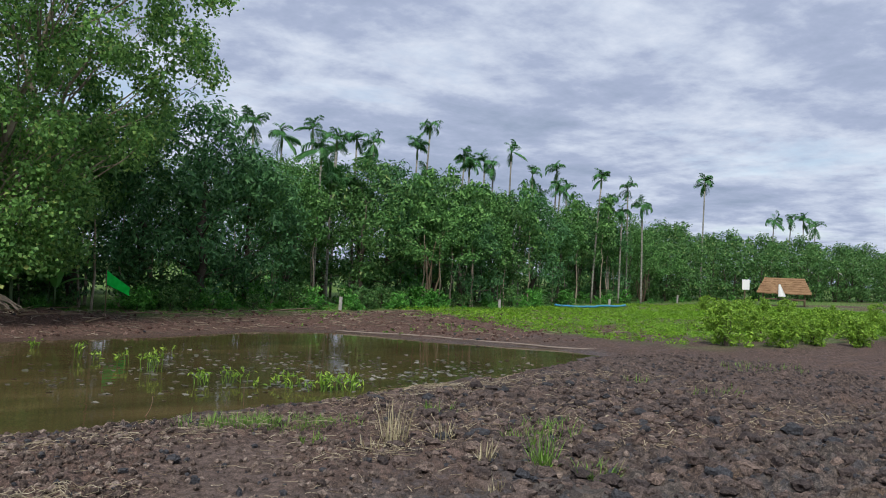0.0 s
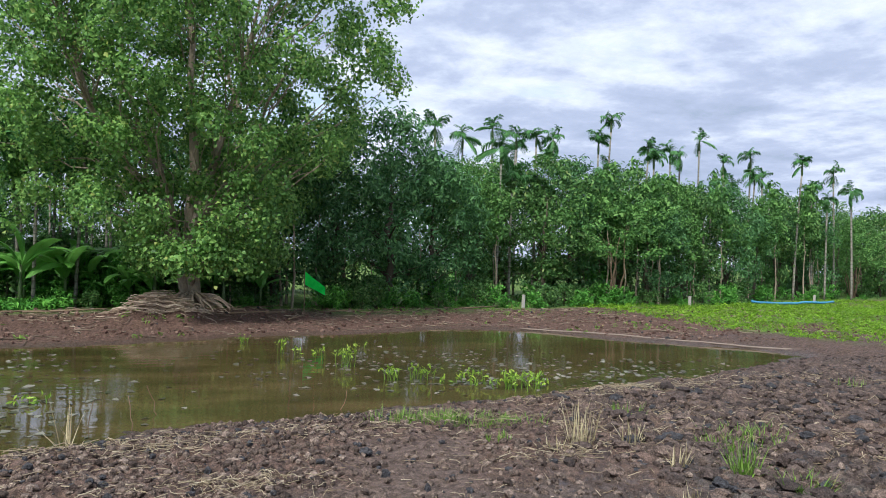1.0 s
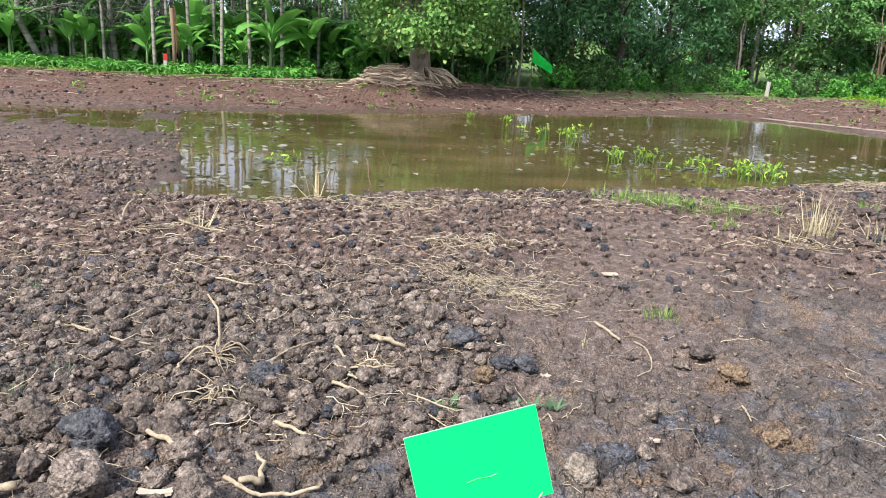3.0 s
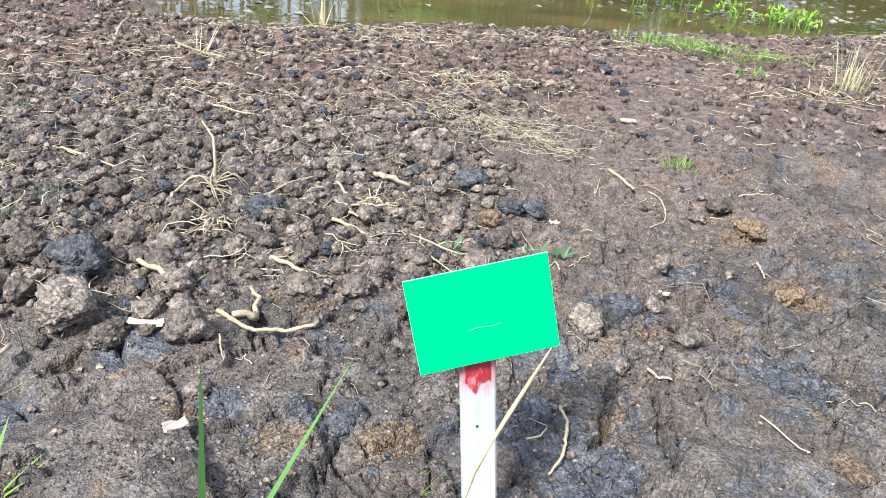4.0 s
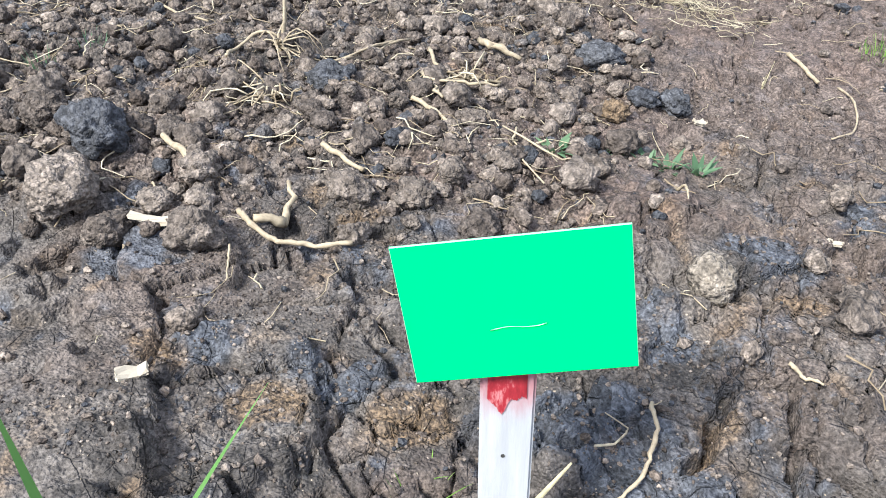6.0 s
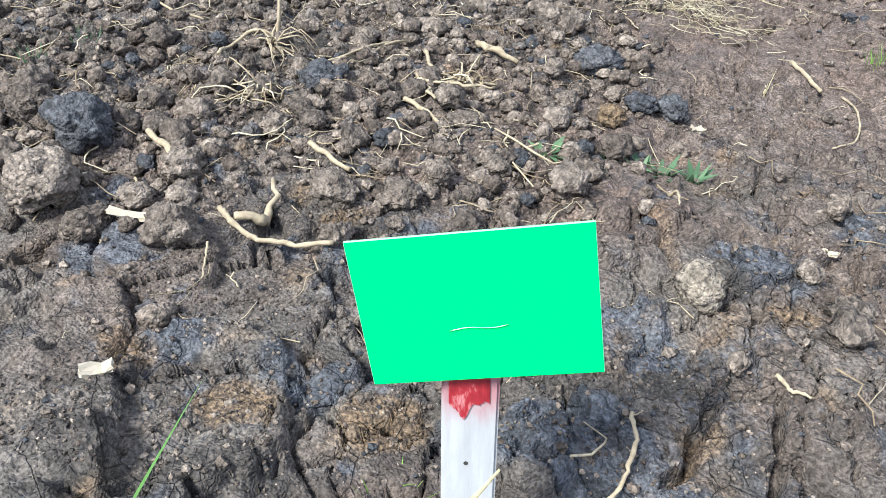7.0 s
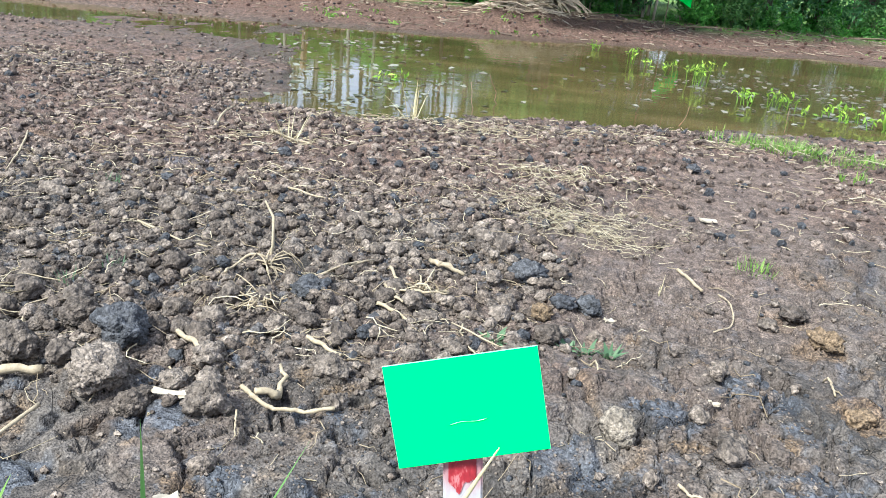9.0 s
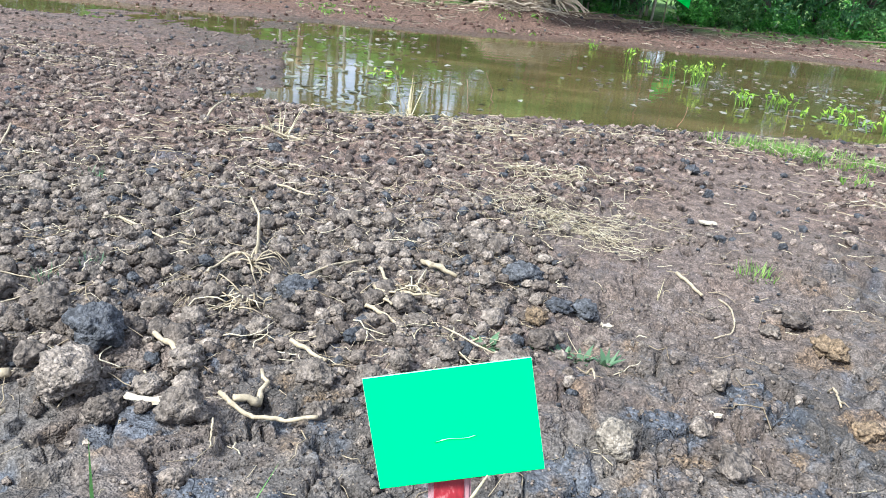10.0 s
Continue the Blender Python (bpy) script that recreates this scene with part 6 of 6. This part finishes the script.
def make_bananas():
    kinds = [banana_leaf("leaf", 1.3, 1), banana_leaf("leaf", 1.05, 2)]
    stem = Geo()
    tube(stem, [(0, 0, -0.1), (0, 0, 0.3), (0, 0, 0.8)], [0.042, 0.036, 0.024], 8)
    stem = stem.mesh("stem", M_SHAFT)
    gen = np.random.default_rng(14)
    for k in range(100):
        x, y = gen.uniform(-11.5, 3.5), gen.uniform(20.9, 25.5)
        plant = holder("banana_plant", "banana plant with broad arching bright green leaves", "banana plant", "undergrowth", placed(x, y, level_at(x, y), gen.uniform(0, 360), gen.uniform(0.85, 1.35)))
        part("stem", stem, plant)
        for j in range(7):
            part("leaf", kinds[j % 2], plant, m=pose(0, 0, 0.45 + 0.05 * j, gen.normal(0, 10), gen.normal(0, 14), 137.5 * j) @ Matrix.Scale(gen.uniform(0.75, 1.1), 4))


make_bananas()


# ---- the field on the right ----
def make_field():
    gen, geo = np.random.default_rng(15), Geo()
    n = 14000
    x, y = gen.uniform(12.0, 44, n), gen.uniform(11.5, 29, n)
    edge = x - 13.8 + 1.4 * fractal(x, y, 0.35, 3, 34) - 0.45 * np.maximum(14 - y, 0)
    near = (edge > 0) & (y < tree_line(x) - 0.2) & (fractal(x, y, 0.7, 4, 37) > -0.30)
    x, y = x[near], y[near]
    z = ground_height(x, y, False)
    clumps(geo, np.stack([x, y, z + 0.05], -1), 0.16, 10, 0.10, 0.024, gen, 0.6, -1.0, 0.7)
    thing("field_grass", geo.mesh("field_grass", M_FIELD), "bright green low grass and weeds on the field", "grass", kind="stuff")
    geo = Geo()
    n = 2600
    x = np.concatenate([gen.uniform(-9, 14, 1300), gen.uniform(-11, -2.4, 1300)])
    y = np.concatenate([gen.uniform(15, 24, 1300), gen.uniform(19.5, 20.9, 1300)])
    keep = (y < tree_line(x) + 0.4) & (shore_distance(x, y) > 0.3) & (fractal(x, y, 0.6, 3, 36) > 0.18 - 0.5 * ease(y - tree_line(x), -1.2, 0.2))
    x, y = x[keep], y[keep]
    clumps(geo, np.stack([x, y, ground_height(x, y, False) + 0.03], -1), 0.12, 5, 0.12, 0.035, gen, 0.7, -0.5, 0.5)
    thing("bank_weeds", geo.mesh("bank_weeds", M_GRASS), "thin green weeds along the far bank", "grass", kind="stuff")
    geo = Geo()
    x, y = gen.uniform(-11, -2.0, 520), gen.uniform(19.9, 21.2, 520)
    clumps(geo, np.stack([x, y, ground_height(x, y, False) + 0.14], -1), 0.22, 12, 0.20, 0.05, gen, 0.7, -0.5, 0.8)
    thing("edge_weeds", geo.mesh("edge_weeds", M_SHRUB), "lush green weeds at the foot of the palms", "grass", kind="stuff")
    bush = make_tree("young_bush", "bushy yellow-green shrub in the field", "shrub", 51, 1.25, [(0.15, 0.5), (0.6, 0.8), (1.25, 0.5)], 0.2, 5, 0.018, M_DARK_BARK, M_BUSH, 46, 40, 0.20, 0.14, 0.06, 0.2, -0.2, "bushes", 0.9, 0.8)
    spots = [(16.1, 11.1), (17.1, 10.3), (18.6, 10.4), (19.6, 9.7), (18.0, 11.6), (19.5, 11.2), (20.9, 10.4), (22.2, 9.8), (20.6, 12.2), (22.2, 11.3), (23.6, 10.6), (21.6, 13.8), (24.4, 13.2), (23.2, 15.4), (26.5, 14.6), (25.3, 17.0), (28.4, 17.2), (27.8, 20.0), (31.5, 19.2), (21.0, 9.0), (25.6, 11.9), (30.2, 22.4), (34.0, 22.0), (28.9, 12.9), (33.2, 16.2), (23.0, 8.8)]
    for k, (x, y) in enumerate(spots):
        m = placed(x, y, level_at(x, y), gen.uniform(0, 360), gen.uniform(0.62, 0.85))
        if k == 0:
            bush.matrix_basis = m
        else:
            copy_thing(bush, m)


make_field()


# ---- posts, flag, mud ridge, pipe, hut ----
def make_posts():
    concrete = plain_material("pale_concrete", (0.38, 0.36, 0.33), 0.85, 0.2, 0.5, 14, (0.30, 0.28, 0.24))
    red = plain_material("red_post_paint", (0.45, 0.03, 0.025), 0.6, 0.3, 0.3, 20, (0.5, 0.2, 0.18))
    for x, y, h, top in ((11.4, 22.4, 0.44, False), (18.9, 23.5, 0.40, False), (27.1, 25.5, 0.44, False), (3.75, 23.8, 0.62, False), (-5.65, 20.4, 0.55, True), (40.0, 32.0, 0.55, False)):
        z = level_at(x, y)
        post = holder("marker_post", "short white concrete marker post" + (" with a red top" if top else ""), "post", "marker posts", pose(x, y, z, 1, 2, 12))
        bm = bmesh.new()
        bmesh.ops.create_cube(bm, size=1.0)
        bmesh.ops.scale(bm, vec=(0.085, 0.085, h + 0.1), verts=bm.verts)
        bmesh.ops.translate(bm, vec=(0, 0, (h - 0.1) / 2), verts=bm.verts)
        bmesh.ops.bevel(bm, geom=bm.edges[:], offset=0.008, segments=1, affect="EDGES")
        me = bpy.data.meshes.new("shaft")
        bm.to_mesh(me)
        bm.free()
        me.materials.append(concrete)
        part("shaft", me, post)
        if top:
            bm = bmesh.new()
            bmesh.ops.create_cube(bm, size=1.0)
            bmesh.ops.scale(bm, vec=(0.094, 0.094, 0.16), verts=bm.verts)
            bmesh.ops.translate(bm, vec=(0, 0, h - 0.07), verts=bm.verts)
            me = bpy.data.meshes.new("cap")
            bm.to_mesh(me)
            bm.free()
            me.materials.append(red)
            part("cap", me, post, "red-painted top")


def make_flag():
    z = level_at(3.5, 18.7)
    flag = holder("flag", "limp green pennant on a thin wooden pole at the bank", "flag", m=pose(3.5, 18.7, z))
    g = Geo()
    tube(g, [(0, 0, -0.15), (0.01, 0, 0.6), (0.0, 0, 1.22)], [0.013, 0.011, 0.009], 6)
    part("pole", g.mesh("pole", M_WOOD), flag, "thin wooden pole")
    cloth = Nodes("green_cloth", 0.6, 0.2)
    c = cloth.ramp(cloth.noise(9, 4), (0.3, (0.015, 0.68, 0.085)), (0.7, (0.03, 0.84, 0.13)))
    cloth.colour(c)
    tr, mx = cloth.node("ShaderNodeBsdfTranslucent"), cloth.node("ShaderNodeMixShader", Fac=0.55)
    cloth.link(c, tr.inputs["Color"])
    cloth.link(cloth.bsdf.outputs[0], mx.inputs[1]), cloth.link(tr.outputs[0], mx.inputs[2])
    cloth.link(mx.outputs[0], cloth.nt.nodes["Material Output"].inputs["Surface"])
    g, n, k = Geo(), 14, 6
    u, v = np.meshgrid(np.linspace(0, 1, n), np.linspace(0, 1, k))
    x = 0.012 + 0.52 * u
    top, low = 1.16 - 0.40 * u ** 0.9, 0.82 - 0.26 * u
    zz = top * (1 - v) + low * v
    yy = 0.05 * np.sin(u * 7 + v * 2) * u
    pts = np.stack([x, yy, zz], -1).reshape(-1, 3)
    i, j = np.meshgrid(np.arange(k - 1), np.arange(n - 1), indexing="ij")
    q = np.stack([i * n + j, i * n + j + 1, (i + 1) * n + j + 1, (i + 1) * n + j], -1).reshape(-1, 4)
    m = len(pts)
    g.add(np.concatenate([pts, pts + [0, 0.003, 0]]), q, q[:, ::-1] + m)
    part("cloth", g.mesh("cloth", cloth.mat), flag, "translucent bright green cloth")


def make_ridge_and_pipe():
    pale = plain_material("dusty_hose", (0.20, 0.16, 0.13), 0.7, 0.3, 0.5, 6, (0.22, 0.15, 0.11))
    blue = plain_material("blue_plastic", (0.045, 0.22, 0.36), 0.45, 0.4, 0.25, 4, (0.2, 0.34, 0.42))
    # the first tube stands in for a pale mud ridge at the water's edge
    for name, a, b, r, mat_, label in (("hose", (8.7, 17.15), (12.6, 11.5), 0.022, pale, "pale ridge of dried mud along the pond's edge"), ("water_pipe", (22.4, 24.1), (27.0, 24.5), 0.05, blue, "blue plastic pipe lying in the grass")):
        t = np.linspace(0, 1, 24)
        x, y = a[0] + (b[0] - a[0]) * t, a[1] + (b[1] - a[1]) * t + 0.12 * np.sin(t * 5)
        z = ground_height(x, y, False)
        z = np.maximum(z, WATER_Z - 0.01) + r * 0.7 + (0.12 if name == "water_pipe" else 0.0)
        g = Geo()
        tube(g, np.stack([x, y, z], -1), r, 8)
        thing(name, g.mesh(name, mat_), label, "pipe")


def make_hut():
    x, y = 51.0, 31.6
    z = level_at(x, y)
    thatch = bark_material("thatch", (0.15, 0.085, 0.045), (0.27, 0.165, 0.09), (9, 9, 1.0))
    hut = holder("thatched_hut", "small open field hut with a brown thatched roof", "hut", m=pose(x, y, z, 0, 0, -58))
    g = Geo()
    L, W, H0, H1 = 1.75, 1.25, 0.85, 1.95
    rows, layers = 7, []
    for s in (-1, 1):
        for k in range(rows):
            u0, u1 = k / rows, (k + 1.25) / rows
            y0, y1 = s * W * (1 - u0), s * W * max(0, 1 - u1)
            z0, z1 = H0 + (H1 - H0) * u0, H0 + (H1 - H0) * min(1, u1)
            n = 16
            xx = np.linspace(-L + 0.5 * u0, L - 0.5 * u0, n)
            jag = rng.uniform(-0.05, 0.02, n)
            lift = 0.05
            v = np.concatenate([np.stack([xx, np.full(n, y0), z0 + jag], -1), np.stack([xx, np.full(n, y1), np.full(n, z1)], -1), np.stack([xx, np.full(n, y0), z0 + jag + lift], -1), np.stack([xx, np.full(n, y1), np.full(n, z1 + 0.01)], -1)])
            i = np.arange(n - 1)
            layer = Geo()
            layer.add(v, np.stack([i, i + 1, i + 1 + n, i + n], -1), np.stack([i + 2 * n, i + 3 * n, i + 1 + 3 * n, i + 1 + 2 * n], -1), np.stack([i, i + 2 * n, i + 1 + 2 * n, i + 1], -1))
            layers.append(layer.mesh("thatch_layer", thatch, False))
    for s in (-1, 1):
        g.add(np.array([(s * L, -W, H0), (s * L, W, H0), (s * (L - 0.5), 0, H1 + 0.02), (s * (L - 0.12), -W, H0), (s * (L - 0.12), W, H0), (s * (L - 0.62), 0, H1)]), np.array([[0, 1, 2], [3, 5, 4]]), np.array([[0, 3, 4, 1], [0, 2, 5, 3], [1, 4, 5, 2]]))
    roof = part("roof", g.mesh("roof", thatch, False), hut, "layered brown thatch")
    for layer in layers:
        part("thatch_layer", layer, roof)
    for sx in (-1, 1):
        for sy in (-1, 1):
            p = Geo()
            tube(p, [(sx * 1.35, sy * 0.95, -0.2), (sx * 1.35, sy * 0.95, 1.1)], 0.05, 7)
            part("post", p.mesh("post", M_WOOD), hut)
    f = Geo()
    f.add(np.array([(a * 1.4, b * 1.0, c) for c in (0.42, 0.5) for a, b in ((-1, -1), (1, -1), (1, 1), (-1, 1))]), np.array([[0, 3, 2, 1], [4, 5, 6, 7], [0, 1, 5, 4], [1, 2, 6, 5], [2, 3, 7, 6], [3, 0, 4, 7]]))
    part("floor", f.mesh("floor", M_WOOD, False), hut, "raised plank floor")
    white = plain_material("white_sheet", (0.72, 0.72, 0.70), 0.6, 0.3, 0.25, 5)
    c = Geo()
    n = 6
    u, v = np.meshgrid(np.linspace(0, 1, n), np.linspace(0, 1, n))
    pts = np.stack([-0.35 + 0.5 * u * (1 - 0.75 * (1 - v)), -1.33 - 0.03 * np.sin(u * 6), 1.5 - 0.85 * v], -1).reshape(-1, 3)
    i, j = np.meshgrid(np.arange(n - 1), np.arange(n - 1), indexing="ij")
    q = np.stack([i * n + j, i * n + j + 1, (i + 1) * n + j + 1, (i + 1) * n + j], -1).reshape(-1, 4)
    c.add(np.concatenate([pts, pts + [0, 0.01, 0]]), q, q[:, ::-1] + len(pts))
    thing("hanging_sheet", c.mesh("hanging_sheet", white), "white cloth hung from the hut's eave", "cloth", m=hut.matrix_basis.copy())
    bx, by = 47.6, 32.4
    board = holder("notice_board", "white blank board on a post beside the hut", "sign", m=pose(bx, by, level_at(bx, by), 0, 0, -52))
    p = Geo()
    tube(p, [(0, 0, -0.2), (0, 0, 1.4)], 0.04, 6)
    part("post", p.mesh("post", M_WOOD), board)
    bm = bmesh.new()
    bmesh.ops.create_cube(bm, size=1.0)
    bmesh.ops.scale(bm, vec=(0.48, 0.03, 0.70), verts=bm.verts)
    bmesh.ops.translate(bm, vec=(0.05, -0.07, 1.35), verts=bm.verts)
    me = bpy.data.meshes.new("panel")
    bm.to_mesh(me)
    bm.free()
    me.materials.append(white)
    part("panel", me, board, "plain white panel")


make_posts(), make_flag(), make_ridge_and_pipe(), make_hut()


def make_debris():
    gen = np.random.default_rng(88)
    for x, y, l, turn in ((-3.0, 19.3, 1.6, 8), (-2.2, 19.0, 1.1, -14), (-4.4, 19.2, 1.3, 20), (1.6, 18.5, 0.9, -20), (2.3, 18.6, 1.2, 12), (2.9, 18.9, 0.8, 35), (4.6, 19.5, 1.1, -8), (1.9, 18.9, 0.7, 60), (-6.4, 18.9, 1.2, 15), (-7.6, 18.6, 0.9, -25), (2.6, 19.4, 1.0, -40), (6.0, 20.2, 1.4, 5), (9.4, 21.4, 1.3, -5), (-1.6, 19.2, 1.2, -5), (3.3, 18.4, 0.7, 40)):
        a = radians(turn)
        p = wander((x - l / 2 * math.cos(a), y - l / 2 * math.sin(a), 0), (x + l / 2 * math.cos(a), y + l / 2 * math.sin(a), 0), 0.06, 7, gen)
        z = surface(p[:, 0], p[:, 1])
        p[:, 2] = np.linspace(max(z[:4]), max(z[3:]), 7) + gen.uniform(0.0, 0.12) * np.linspace(0, 1, 7) + 0.01
        stick("branch", p, gen.uniform(0.018, 0.035), 0.008, M_WOOD, "dead grey branch lying on the far bank", "branch", gen, 6, 0.1, "dead branches")
    xy = sprinkle(gen, 3400, -9, 20, 14.2, 22, lambda x, y: (shore_distance(x, y) > 0.3) * (y < tree_line(x) + 0.4) * (0.3 + 0.7 * ease(y, 17.0, 18.8)))
    straw_bits("bank_litter", xy, gen.uniform(0.1, 0.45, len(xy)), gen, straw_material("bank_twigs", (0.07, 0.05, 0.038), (0.16, 0.125, 0.095), (0.34, 0.28, 0.21)), "dead twigs and leaf litter along the far bank", thick=0.007)


make_debris()
